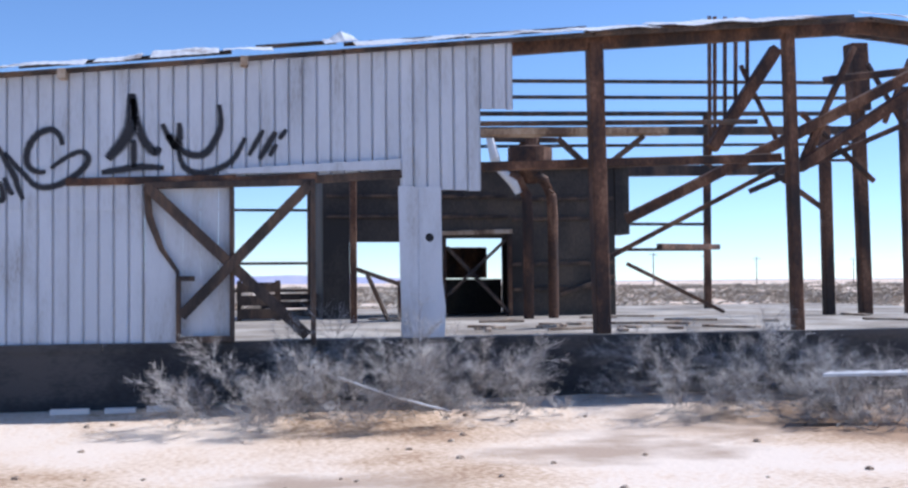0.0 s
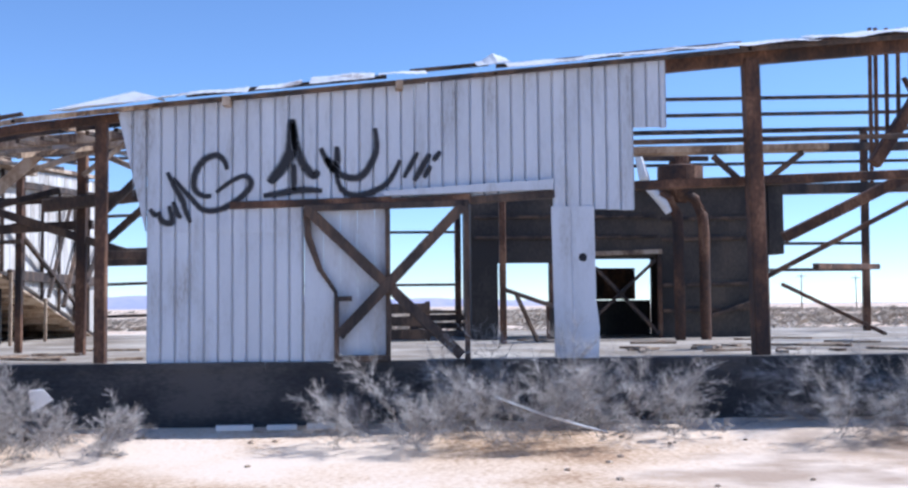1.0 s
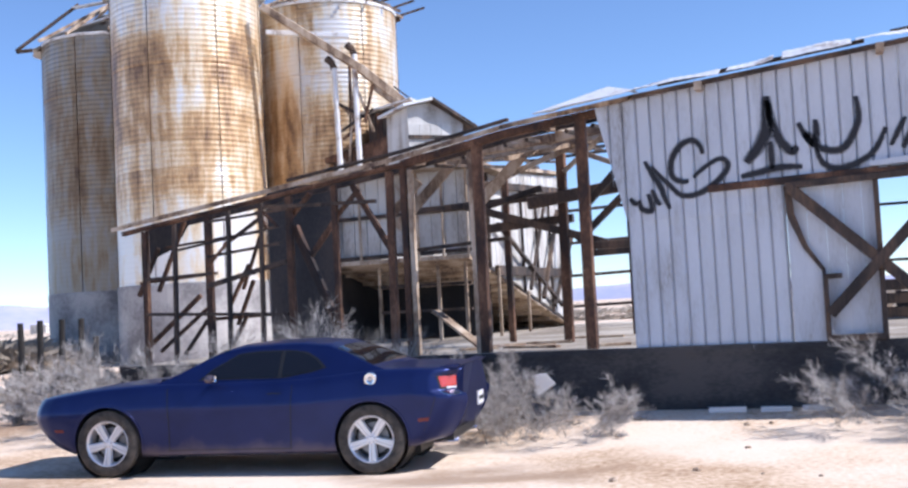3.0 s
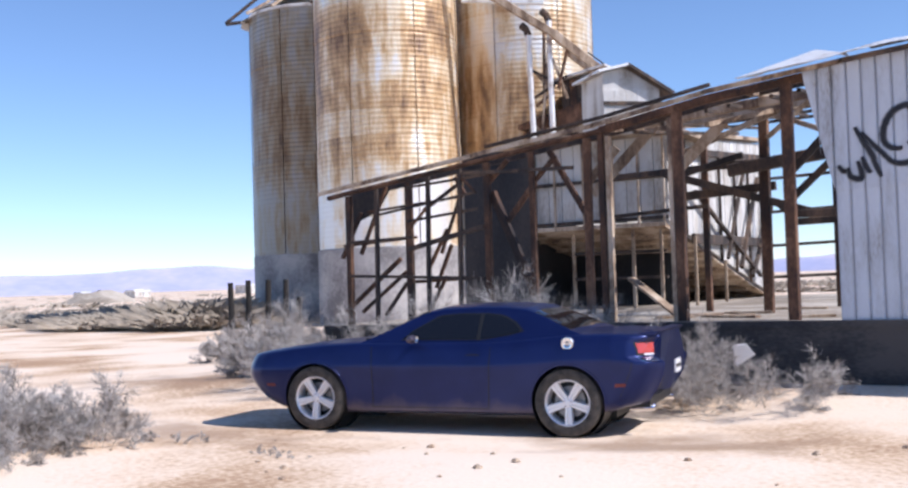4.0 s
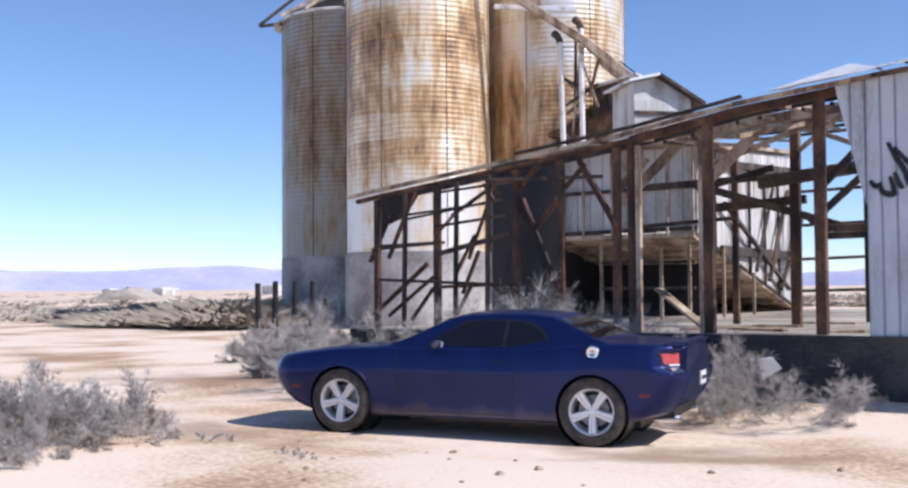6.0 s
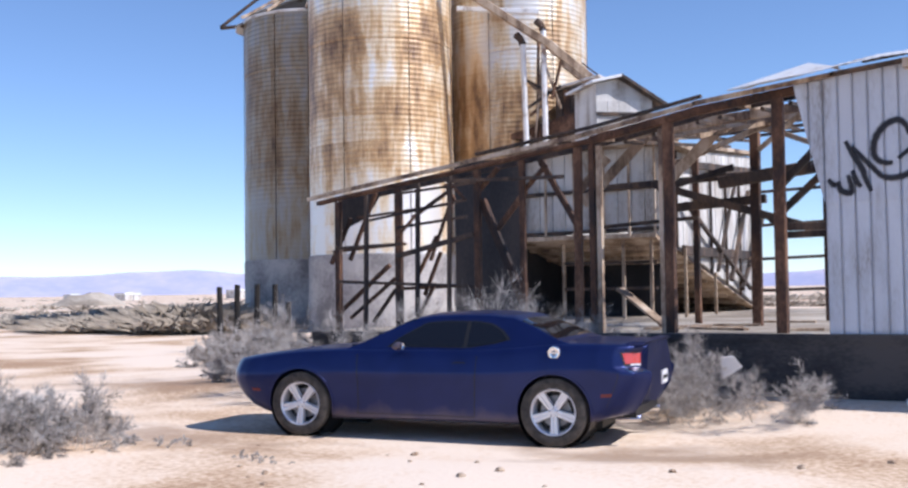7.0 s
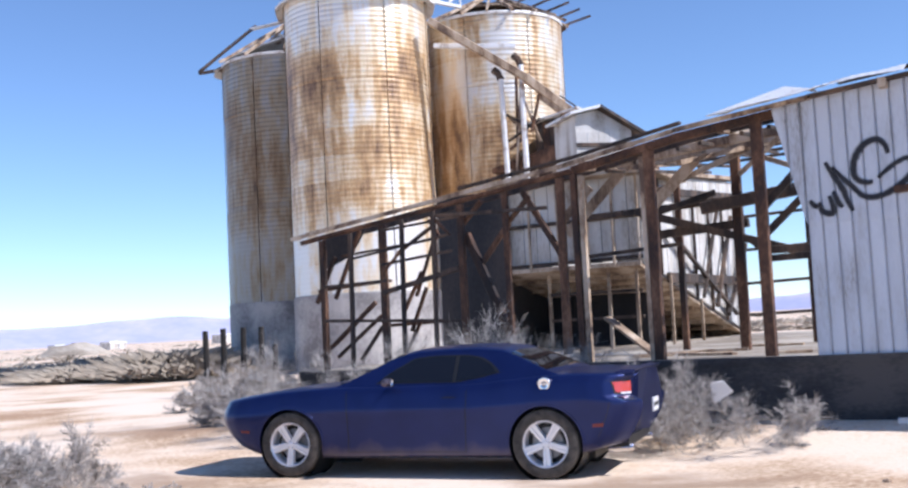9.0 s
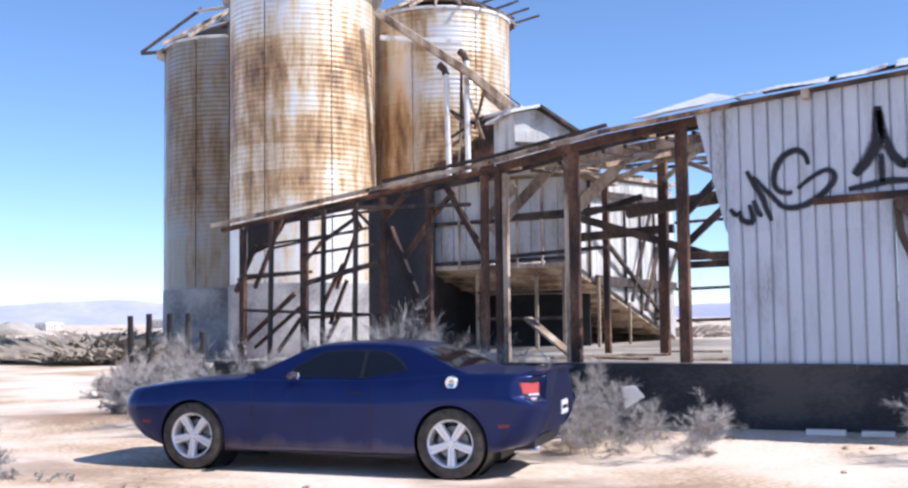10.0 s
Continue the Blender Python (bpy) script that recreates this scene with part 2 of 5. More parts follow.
# ---- building blocks ----
class Shape:
    """Collects corners and faces of one mesh."""

    def __init__(self):
        self.v, self.f, self.uv = [], [], None

    def add(self, verts, faces):
        k = len(self.v)
        self.v += [tuple(p) for p in verts]
        self.f += [tuple(i + k for i in q) for q in faces]
        return self

    def box(self, lo, hi):
        (a, b, c), (d, e, g) = lo, hi
        return self.add([(a, b, c), (d, b, c), (d, e, c), (a, e, c), (a, b, g), (d, b, g), (d, e, g), (a, e, g)],
                        [(3, 2, 1, 0), (4, 5, 6, 7), (0, 1, 5, 4), (1, 2, 6, 5), (2, 3, 7, 6), (3, 0, 4, 7)])

    def beam(self, p, q, w, h=None, up=(0, 0, 1)):
        """A bar of section w x h from p to q, its corners slightly broken."""
        h = h or w
        p, q = Vector(p), Vector(q)
        d = (q - p).normalized()
        u = Vector(up)
        if abs(d.dot(u)) > 0.95:
            u = Vector((0, 1, 0))
        s = d.cross(u).normalized()
        u = s.cross(d).normalized()
        c = 0.18
        ring = [(-1 + c, -1), (1 - c, -1), (1, -1 + c), (1, 1 - c), (1 - c, 1), (-1 + c, 1), (-1, 1 - c), (-1, -1 + c)]
        vs = [o + s * (a * w / 2) + u * (b * h / 2) for o in (p, q) for a, b in ring]
        n = len(ring)
        fs = [(i, (i + 1) % n, n + (i + 1) % n, n + i) for i in range(n)] + [tuple(range(n - 1, -1, -1)), tuple(range(n, 2 * n))]
        return self.add(vs, fs)

    def tube(self, pts, r, seg=12):
        """A round bar through the points."""
        pts = [Vector(p) for p in pts]
        rs = r if isinstance(r, (list, tuple)) else [r] * len(pts)
        vs, prev = [], None
        for i, p in enumerate(pts):
            d = (pts[min(i + 1, len(pts) - 1)] - pts[max(i - 1, 0)]).normalized()
            ref = Vector((0, 0, 1)) if abs(d.z) < 0.9 else Vector((0, 1, 0))
            s = d.cross(ref).normalized()
            u = s.cross(d)
            vs += [p + (s * math.cos(a) + u * math.sin(a)) * rs[i] for a in [2 * math.pi * k / seg for k in range(seg)]]
        fs = [(i * seg + k, i * seg + (k + 1) % seg, (i + 1) * seg + (k + 1) % seg, (i + 1) * seg + k) for i in range(len(pts) - 1) for k in range(seg)]
        fs += [tuple(range(seg - 1, -1, -1)), tuple(range((len(pts) - 1) * seg, len(pts) * seg))]
        return self.add(vs, fs)

    def lathe(self, prof, seg=32, axis="z", at=(0, 0, 0)):
        """Turns a profile of (radius, height) round an axis."""
        vs = []
        for r, h in prof:
            for k in range(seg):
                a = 2 * math.pi * k / seg
                c, s = r * math.cos(a), r * math.sin(a)
                vs.append({"z": (c, s, h), "y": (c, h, s)}[axis])
        vs = [(x + at[0], y + at[1], z + at[2]) for x, y, z in vs]
        n = len(prof)
        return self.add(vs, [(i * seg + k, i * seg + (k + 1) % seg, (i + 1) * seg + (k + 1) % seg, (i + 1) * seg + k) for i in range(n - 1) for k in range(seg)])

    def prism(self, poly, axis, lo, hi):
        """A flat outline given thickness along an axis."""
        def at(a, b, t):
            return {"x": (t, a, b), "y": (a, t, b), "z": (a, b, t)}[axis]
        n = len(poly)
        vs = [at(a, b, lo) for a, b in poly] + [at(a, b, hi) for a, b in poly]
        return self.add(vs, [tuple(range(n)), tuple(range(2 * n - 1, n - 1, -1))] + [(i, n + i, n + (i + 1) % n, (i + 1) % n) for i in range(n)])

    def mesh(self, name, m, smooth=False):
        me = bpy.data.meshes.new(name)
        me.from_pydata(self.v, [], self.f)
        if self.uv:
            lay = me.uv_layers.new(name="UVMap")
            idx = np.empty(len(me.loops), dtype=np.int32)
            me.loops.foreach_get("vertex_index", idx)
            lay.data.foreach_set("uv", np.array(self.uv, dtype=np.float32)[idx].ravel())
        me.materials.append(m)
        bmw = bmesh.new()
        bmw.from_mesh(me)
        bmesh.ops.recalc_face_normals(bmw, faces=bmw.faces)
        bmw.to_mesh(me)
        bmw.free()
        if smooth:
            me.polygons.foreach_set("use_smooth", [True] * len(me.polygons))
            me.set_sharp_from_angle(angle=radians(40))
        return me


def part(name, shape, m, parent=None, label="", smooth=False):
    ob = new(name, shape.mesh(name, m, smooth) if isinstance(shape, Shape) else shape)
    if parent:
        ob.parent = parent
    if label:
        ob["label"] = label
    return ob


def thing(name, label, category, group="", kind="", at=None):
    ob = new(name)
    ob.empty_display_size = 0.2
    if at is not None:
        ob.matrix_world = at
    return tagged(ob, label, category, group, kind)


rnd = random.Random(7)

# ---- ground, floor slab, distance ----
YF, ZS = 14.2, 0.97


def smooth01(a, b, x):
    t = min(1, max(0, (x - a) / (b - a)))
    return t * t * (3 - 2 * t)


def ground_z(x, y):
    z = 0.2 * smooth01(12.5, 14.0, y) * (1 - smooth01(40, 60, y)) * smooth01(-17, -9, x)
    near = 1 - smooth01(25, 60, math.hypot(x, y))
    z += near * (0.035 * noise.noise((x * 0.35, y * 0.35, 0)) + 0.012 * noise.noise((x * 1.7, y * 1.7, 3)))
    dip = 1 - smooth01(2.6, 4.6, math.hypot((x + 6.1) / 1.0, (y - 11.5) * 1.6))
    return z * (1 - 0.95 * dip) - dip * (0.062 + 0.01 * (x + 6.1))


def ground():
    def axis(near, far):
        c = list(np.arange(-near, near + 0.01, 0.3))
        step, v = 0.4, near
        while v < far:
            step *= 1.25
            v += step
            c = [-v] + c + [v]
        return c
    xs, ys = axis(22, 4500), [y + 10 for y in axis(20, 4500)]
    g = Shape()
    g.v = [(x, y, ground_z(x, y)) for y in ys for x in xs]
    n = len(xs)
    g.f = [(j * n + i, j * n + i + 1, (j + 1) * n + i + 1, (j + 1) * n + i) for j in range(len(ys) - 1) for i in range(n - 1)]
    tagged(part("ground", g, M_SAND, smooth=True), "pale sandy desert ground with brown patches", "ground", kind="structure")


ground()

slab = part("floor", Shape().box((-9.9, YF, -0.3), (17, 29.5, ZS)), M_CONC)
tagged(slab, "raised bleached concrete floor slab of the ruin", "floor", kind="structure")
# Front face and kerb are much darker than the floor concrete.
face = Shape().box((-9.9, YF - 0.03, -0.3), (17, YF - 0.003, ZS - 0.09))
tagged(part("floor_edge", face, M_FACE, slab), "dark concrete edge of the slab")
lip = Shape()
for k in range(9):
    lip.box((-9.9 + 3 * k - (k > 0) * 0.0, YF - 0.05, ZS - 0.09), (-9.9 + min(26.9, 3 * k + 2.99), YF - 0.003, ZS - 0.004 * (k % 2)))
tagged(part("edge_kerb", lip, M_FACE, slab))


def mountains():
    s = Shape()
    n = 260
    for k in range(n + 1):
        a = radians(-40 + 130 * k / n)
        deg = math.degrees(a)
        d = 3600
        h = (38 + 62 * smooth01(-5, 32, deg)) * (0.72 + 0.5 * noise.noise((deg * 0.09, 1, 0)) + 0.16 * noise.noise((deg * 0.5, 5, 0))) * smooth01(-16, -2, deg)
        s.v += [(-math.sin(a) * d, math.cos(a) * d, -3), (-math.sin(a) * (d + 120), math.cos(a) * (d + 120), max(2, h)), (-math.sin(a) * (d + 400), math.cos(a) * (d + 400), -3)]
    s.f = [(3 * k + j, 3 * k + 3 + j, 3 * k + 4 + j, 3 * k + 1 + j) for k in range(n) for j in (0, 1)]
    tagged(part("backdrop", s, M_HILL, smooth=True), "low mountains on the horizon, haze put into their lavender colour", "mountains", kind="structure")


mountains()


def twigs(stems, rng, spread, height, r0, forks=5, levels=3, lean=0.0):
    """Arched, forking dry stems as thin three-sided rods."""
    s, fine = Shape(), Shape()

    def rod(p, q, ra, rb):
        d = (q - p)
        if d.length < 1e-4:
            return
        d.normalize()
        a = d.orthogonal().normalized()
        b = d.cross(a)
        c = [a, a * -0.5 + b * 0.87, a * -0.5 - b * 0.87]
        s.add([p + v * ra for v in c] + [q + v * rb for v in c], [(0, 1, 4, 3), (1, 2, 5, 4), (2, 0, 3, 5)])

    rmin = r0 * 0.5

    def blade(p, q, r):
        a = (q - p).orthogonal().normalized() * r * 0.75
        fine.add([p - a, p + a, q + a * 0.5, q - a * 0.5], [(0, 1, 2, 3)])

    def grow(p, d, length, r, lev):
        steps = 3
        r = max(r, rmin)
        for k in range(steps):
            d = (d + Vector((rng.uniform(-1, 1), rng.uniform(-1, 1), rng.uniform(-0.95, 0.75))) * 0.32).normalized()
            q = p + d * (length / steps)
            q.z = max(q.z, 0.01)
            if lev:
                rod(p, q, r, max(rmin, r * 0.8))
            else:
                blade(p, q, rmin)
            r = max(rmin, r * 0.8)
            p = q
            if lev:
                for _ in range(int((forks if k else forks // 2) * (3.0 if lev == 1 else 1))):
                    e = (d + Vector((rng.uniform(-1, 1), rng.uniform(-1, 1), rng.uniform(-0.6, 0.9)))).normalized()
                    grow(p.copy(), e, length * rng.uniform(0.28, 0.52), r * 0.7, lev - 1)

    for _ in range(stems):
        a, t = rng.uniform(0, 2 * math.pi), math.sqrt(rng.random())
        base = Vector((math.cos(a) * spread[0] * t * 0.8, math.sin(a) * spread[1] * t * 0.8, 0))
        d = Vector((math.cos(a) * t * 0.9 + lean, math.sin(a) * t * 0.9, rng.uniform(0.2, 0.75))).normalized()
        grow(base, d, height * rng.uniform(0.55, 1.05) * (1.15 - 0.5 * t), r0, levels - 1)
    return s, fine


def bush(x, y, spread, height, stems, seed, label, r0=0.0036, forks=6, levels=3, group="dry bushes"):
    rng = random.Random(seed)
    stems = int(stems * 0.75)
    ob = thing("dry_bush", label, "bush", group, at=pose(x, y, ground_z(x, y) - 0.02))
    wood, fine = twigs(stems, rng, spread, height, r0, forks, levels)
    tagged(part("stem_tangle", wood, M_TWIG, ob), kind="stuff")
    tagged(part("twig_crown", fine, M_TWIG, ob), kind="stuff")
    return ob


GREY = "grey leafless dry bush on sand beside the concrete slab"
for k, (x, y, sp, h, n) in enumerate((
        (0.75, 13.35, (0.75, 0.45), 0.85, 34), (2.0, 13.3, (0.85, 0.5), 1.0, 44), (3.15, 13.35, (0.75, 0.45), 0.95, 34), (4.0, 13.4, (0.5, 0.35), 0.5, 16),
        (6.15, 13.45, (0.55, 0.4), 0.95, 26), (7.1, 13.4, (0.75, 0.45), 1.05, 40), (8.0, 13.2, (0.6, 0.45), 0.85, 26), (7.85, 12.0, (0.7, 0.5), 0.75, 46), (-9.2, 13.35, (0.7, 0.4), 1.1, 34), (-8.5, 13.3, (0.6, 0.4), 1.05, 30),
        (-3.1, 13.2, (0.7, 0.45), 0.75, 30), (-3.95, 13.15, (0.6, 0.45), 0.7, 24),
        (-5.3, 13.6, (0.75, 0.35), 0.95, 44), (-6.4, 13.6, (0.85, 0.35), 1.12, 54), (-7.5, 13.5, (0.75, 0.4), 1.05, 44))):
    bush(x, y, sp, h, n, 20 + k, GREY)
for k, (x, y, sp, h, n) in enumerate(((-10.6, 14.6, (1.3, 0.8), 0.72, 50), (-12.4, 17.0, (1.6, 1.0), 0.68, 56), (-14.8, 19.2, (1.7, 1.0), 0.66, 56), (-17.2, 21.8, (1.6, 1.0), 0.64, 52), (-18.9, 24.0, (1.4, 1.0), 0.6, 42))):
    bush(x, y, sp, h, n, 60 + k, "sprawling pale dry bush beside the silo yard", 0.007, 6)
for k, (x, y, sp, h, n) in enumerate(((-9.3, 7.7, (0.8, 0.6), 0.54, 50), (-10.2, 8.3, (0.8, 0.6), 0.58, 50), (-10.9, 7.4, (0.8, 0.6), 0.62, 46), (-9.9, 6.9, (0.6, 0.5), 0.55, 34), (-8.9, 8.5, (0.6, 0.45), 0.5, 34), (-8.8, 6.6, (0.6, 0.45), 0.45, 34), (-9.6, 6.1, (0.6, 0.45), 0.5, 34))):
    bush(x, y, sp, h, n, 90 + k, "low grey tumbleweed lying on open sand", 0.0045, 6)
for k, (x, y, sp, h, n) in enumerate(((-8.35, 9.1, (0.55, 0.22), 0.12, 26), (-6.6, 8.6, (0.5, 0.2), 0.08, 20))):
    bush(x, y, sp, h, n, 110 + k, "flat mat of dry twigs on sand", 0.004, 4)


def far_scrub():
    rng = random.Random(5)
    s = Shape()
    def clump(x, y, r, h, blades, thin=0.0):
        z0 = ground_z(x, y)
        for _ in range(blades):
            a, t = rng.uniform(0, 6.283), math.sqrt(rng.random())
            bx, by = x + math.cos(a) * r * t, y + math.sin(a) * r * t
            tall = h * (1 - 0.6 * t * t) * rng.uniform(0.5, 1.1)
            w = thin * rng.uniform(0.6, 1.5) if thin else r * rng.uniform(0.03, 0.09)
            ox, oy = rng.uniform(-0.8, 0.8) * r, rng.uniform(-0.8, 0.8) * r
            b = rng.uniform(0, 3.14)
            s.add([(bx - w * math.cos(b), by - w * math.sin(b), z0), (bx + w * math.cos(b), by + w * math.sin(b), z0), (bx + ox, by + oy, z0 + tall), (bx + ox * 0.5 - w, by + oy * 0.5, z0 + tall * 0.8)], [(0, 1, 2, 3)])
    for _ in range(2300):
        deg = rng.uniform(-42, 66)
        d = 46 * (1.0 / max(0.02, rng.random())) ** 0.55
        if d > 900 or (deg < 22 and d < 85):
            continue
        a = radians(deg)
        x, y = -math.sin(a) * d, math.cos(a) * d
        if -31 < x < 20 and y < 60 or x > -48 and x < 0 and y < 40:
            continue
        r = rng.uniform(0.4, 1.3) * (1 + d / 300)
        clump(x, y, r, r * rng.uniform(0.25, 0.5), 46 if d < 150 else 20)
    for k in range(46):
        x, y = rng.uniform(-46, -31), rng.uniform(37.5, 47)
        clump(x, y, rng.uniform(0.7, 1.8), rng.uniform(0.35, 0.95), 420, 0.02)
    for deg, d, r, h in ((45.6, 51, 2.2, 0.75), (44.6, 50, 1.8, 0.8), (43.4, 51, 1.6, 0.7), (42.2, 48, 2.0, 1.1), (41.2, 47, 2.2, 1.25), (40.3, 46, 1.8, 1.0), (46.6, 52, 1.6, 0.55)):
        clump(-math.sin(radians(deg)) * d, math.cos(radians(deg)) * d, r, h, 1500, 0.02)
    for _ in range(1300):
        deg, d = rng.uniform(-40, 8), rng.uniform(62, 330)
        r = rng.uniform(0.4, 1.1) * (1 + d / 300)
        clump(-math.sin(radians(deg)) * d, math.cos(radians(deg)) * d, r, r * rng.uniform(0.3, 0.55), 26)
    tagged(part("desert_scrub", s, M_TAN), "tan and grey dry scrub across the plain", "scrub", kind="stuff")


far_scrub()

# ---- front wall of the shed ----
KNOTS = ((-9.9, 3.08), (-9.6, 3.13), (-7.25, 3.46), (-5.41, 3.72), (-3.9, 4.0), (-2.2, 4.2), (1.95, 4.62), (5.2, 4.95), (9.15, 5.3), (9.9, 5.24), (17.2, 4.55))


def rake(x):
    return float(np.interp(x, [k[0] for k in KNOTS], [k[1] for k in KNOTS]))


frame_shed = thing("shed_frame", "rusty brown steel and timber skeleton of a ruined shed", "shed frame")


def bars(name, rows, m=M_RUST, parent=frame_shed, label=""):
    """One part for each bar: (p, q, width, height)."""
    for p, q, w, *h in rows:
        part(name, Shape().beam(p, q, w, h[0] if h else None), m, parent, label)


# posts standing in the front wall
for x, w, z0, lean in ((-9.53, 0.09, ZS, 0.0), (-8.46, 0.1, ZS, 0.0), (-7.15, 0.09, ZS, -0.0), (-6.44, 0.08, ZS, 0.0), (-5.62, 0.1, ZS, 0.02), (-5.4, 0.085, ZS, 0.0), (-4.33, 0.13, ZS, 0.0), (-2.91, 0.14, ZS, 0.0), (5.35, 0.2, ZS, -0.06), (8.13, 0.15, ZS, -0.07), (10.3, 0.15, ZS, 0.0), (13.2, 0.16, ZS, 0.0)):
    part("post", Shape().beam((x, YF + 0.16, z0), (x + lean, YF + 0.16, rake(x) - 0.2), w, w), M_RUST, frame_shed)
# lighter studs and rails between the posts of the low end
for x in (-9.02, -8.13, -7.6):
    part("stud", Shape().beam((x, YF + 0.1, ZS), (x + 0.04, YF + 0.1, rake(x) - 0.2), 0.06, 0.06), M_DARK, frame_shed)
bars("rail", [((-9.5, YF + 0.1, 1.72), (-7.2, YF + 0.12, 1.62), 0.045), ((-9.5, YF + 0.1, 2.23), (-8.4, YF + 0.1, 2.26), 0.04), ((-8.46, YF + 0.1, 2.08), (-7.2, YF + 0.12, 2.36), 0.07), ((-8.46, YF + 0.1, 2.5), (-7.3, YF + 0.12, 2.62), 0.04), ((-9.0, YF + 0.1, 2.62), (-7.3, YF + 0.1, 2.86), 0.035), ((-7.6, YF + 0.1, 3.14), (-5.8, YF + 0.12, 3.1), 0.05), ((-8.46, YF + 0.1, 3.0), (-7.15, YF + 0.1, 3.1), 0.035)], M_DARK)
bars("brace", [((-8.2, YF + 0.14, 2.65), (-7.6, YF + 0.14, 3.0), 0.05), ((-8.46, YF + 0.1, 2.36), (-8.1, YF + 0.1, 2.7), 0.04), ((-7.6, YF + 0.1, 3.15), (-7.3, YF + 0.1, 2.85), 0.04), ((-7.12, YF + 0.26, 2.85), (-6.48, YF + 0.26, 1.35), 0.11), ((-6.95, YF + 0.28, 2.35), (-6.45, YF + 0.28, 2.95), 0.07), ((-7.15, YF + 0.24, 3.0), (-6.85, YF + 0.24, 3.3), 0.06), ((-6.45, YF + 0.24, 2.95), (-6.1, YF + 0.24, 3.3), 0.06), ((-6.2, YF + 0.26, 3.36), (-5.66, YF + 0.26, 2.42), 0.08)], M_RUST)

# pale boards added as the sunlit sides of two posts, and a dark sheet for shade under the low end
for x in (-4.43, -5.3):
    part("post_board", Shape().box((x - 0.03, YF + 0.12, ZS), (x + 0.03, YF + 0.22, rake(x) - 0.25)), M_WOOD, frame_shed, "pale board added as the sunlit side of a post")
# Dark sheet cut to the outline of the roof's shade.
part("shade_sheet", Shape().prism([(-9.62, 2.52), (-9.25, 2.66), (-9.05, 2.85), (-8.85, 3.14), (-9.62, 3.0)], "y", YF + 0.4, YF + 0.41), M_SHADE, frame_shed, "dark sheet shaped as the shade under the low end")

# sloping edge beam, in lengths between the knots
for (xa, za), (xb, zb) in zip(KNOTS[:-1], KNOTS[1:]):
    part("edge_beam", Shape().beam((xa, YF + 0.16, za - 0.15), (xb, YF + 0.16, zb - 0.15), 0.1, 0.06 if xa < -5.5 else 0.11 if xa < -2.3 else 0.2), M_RUST, frame_shed)
    part("edge_board", Shape().beam((xa - 0.02, YF - 0.1, za - 0.1), (xb + 0.02, YF - 0.1, zb - 0.1), 0.035, 0.06), M_WOOD if xa < -2.3 else M_DARK, frame_shed)

# what is left of the roof: torn sheets along the edge
roof = part("roof", Shape(), M_ZINC)
for (xa, za), (xb, zb) in zip(KNOTS[:-1], KNOTS[1:]):
    roof_purlin = Shape().beam((xa, YF + 0.75, za - 0.1), (xb, YF + 0.75, zb - 0.1), 0.06, 0.1)
    part("purlin", roof_purlin, M_DARK, roof)
tagged(roof, "torn remains of a corrugated metal shed roof", "roof", kind="structure")


def sheet(x0, x1, y0, y1, lift, curl, rise, seed, name="roof_sheet"):
    """A corrugated sheet lying on the rake; lift raises it, curl bends up its front corner."""
    rng = random.Random(seed)
    s = Shape()
    nx, ny = max(8, int((x1 - x0) / 0.055)), 6
    tilt = rng.uniform(-0.03, 0.03)
    for j in range(ny + 1):
        y = y0 + (y1 - y0) * j / ny
        for i in range(nx + 1):
            u = i / nx
            x = x0 + (x1 - x0) * u
            z = rake(x) + 0.012 + lift + tilt * (u - 0.5) + 0.005 * (i % 2) + 0.03 * noise.noise((x * 2.2, y * 2, seed))
            z += curl * max(0, 1 - abs(u - 0.62) / 0.4) * (j / ny) + rise * (y - y0)
            ragged = 0.05 * noise.noise((x * 3, seed, 0)) * (1 - j / ny)
            s.v.append((x, y + ragged, z))
    top = len(s.v)
    s.v += [(x, y, z - 0.006) for x, y, z in s.v]
    n = nx + 1
    for j in range(ny):
        for i in range(nx):
            a = j * n + i
            s.f += [(a, a + 1, a + n + 1, a + n), (top + a, top + a + n, top + a + n + 1, top + a + 1)]
    s.f += [(i, top + i, top + i + 1, i + 1) for i in range(nx)]
    return part(name, s, M_ZINC, roof, "pale metal sheet with torn edge")


for k, (a, b, ya, yb, lift, curl, rise) in enumerate((
        (-3.4, -1.95, -0.3, 0.2, -0.07, 0.0, 0.2), (-2.0, -1.1, -0.25, 0.2, -0.06, 0.0, 0.3),
        (-1.0, -0.45, -0.24, 0.2, -0.05, 0.0, 0.3), (-0.35, 0.45, -0.25, 0.3, -0.05, 0.02, 0.32), (0.5, 1.1, -0.22, 0.2, -0.04, 0.0, 0.3), (1.72, 2.12, -0.3, 0.4, -0.04, 0.08, 0.3), (2.1, 3.6, -0.24, 0.2, -0.07, 0.0, 0.29), (3.5, 5.0, -0.22, 0.2, -0.07, 0.0, 0.28),
        (4.9, 6.1, -0.22, 0.2, -0.08, 0.0, 0.28), (6.0, 7.4, -0.2, 0.25, -0.07, 0.02, 0.29), (7.3, 8.4, -0.22, 0.2, -0.08, 0.0, 0.28), (9.2, 11.0, -0.22, 0.3, -0.06, 0.0, 0.3), (10.9, 13.0, -0.2, 0.3, -0.06, 0.0, 0.3))):
    sheet(a, b, YF + ya, YF + yb, lift, curl, rise, k)
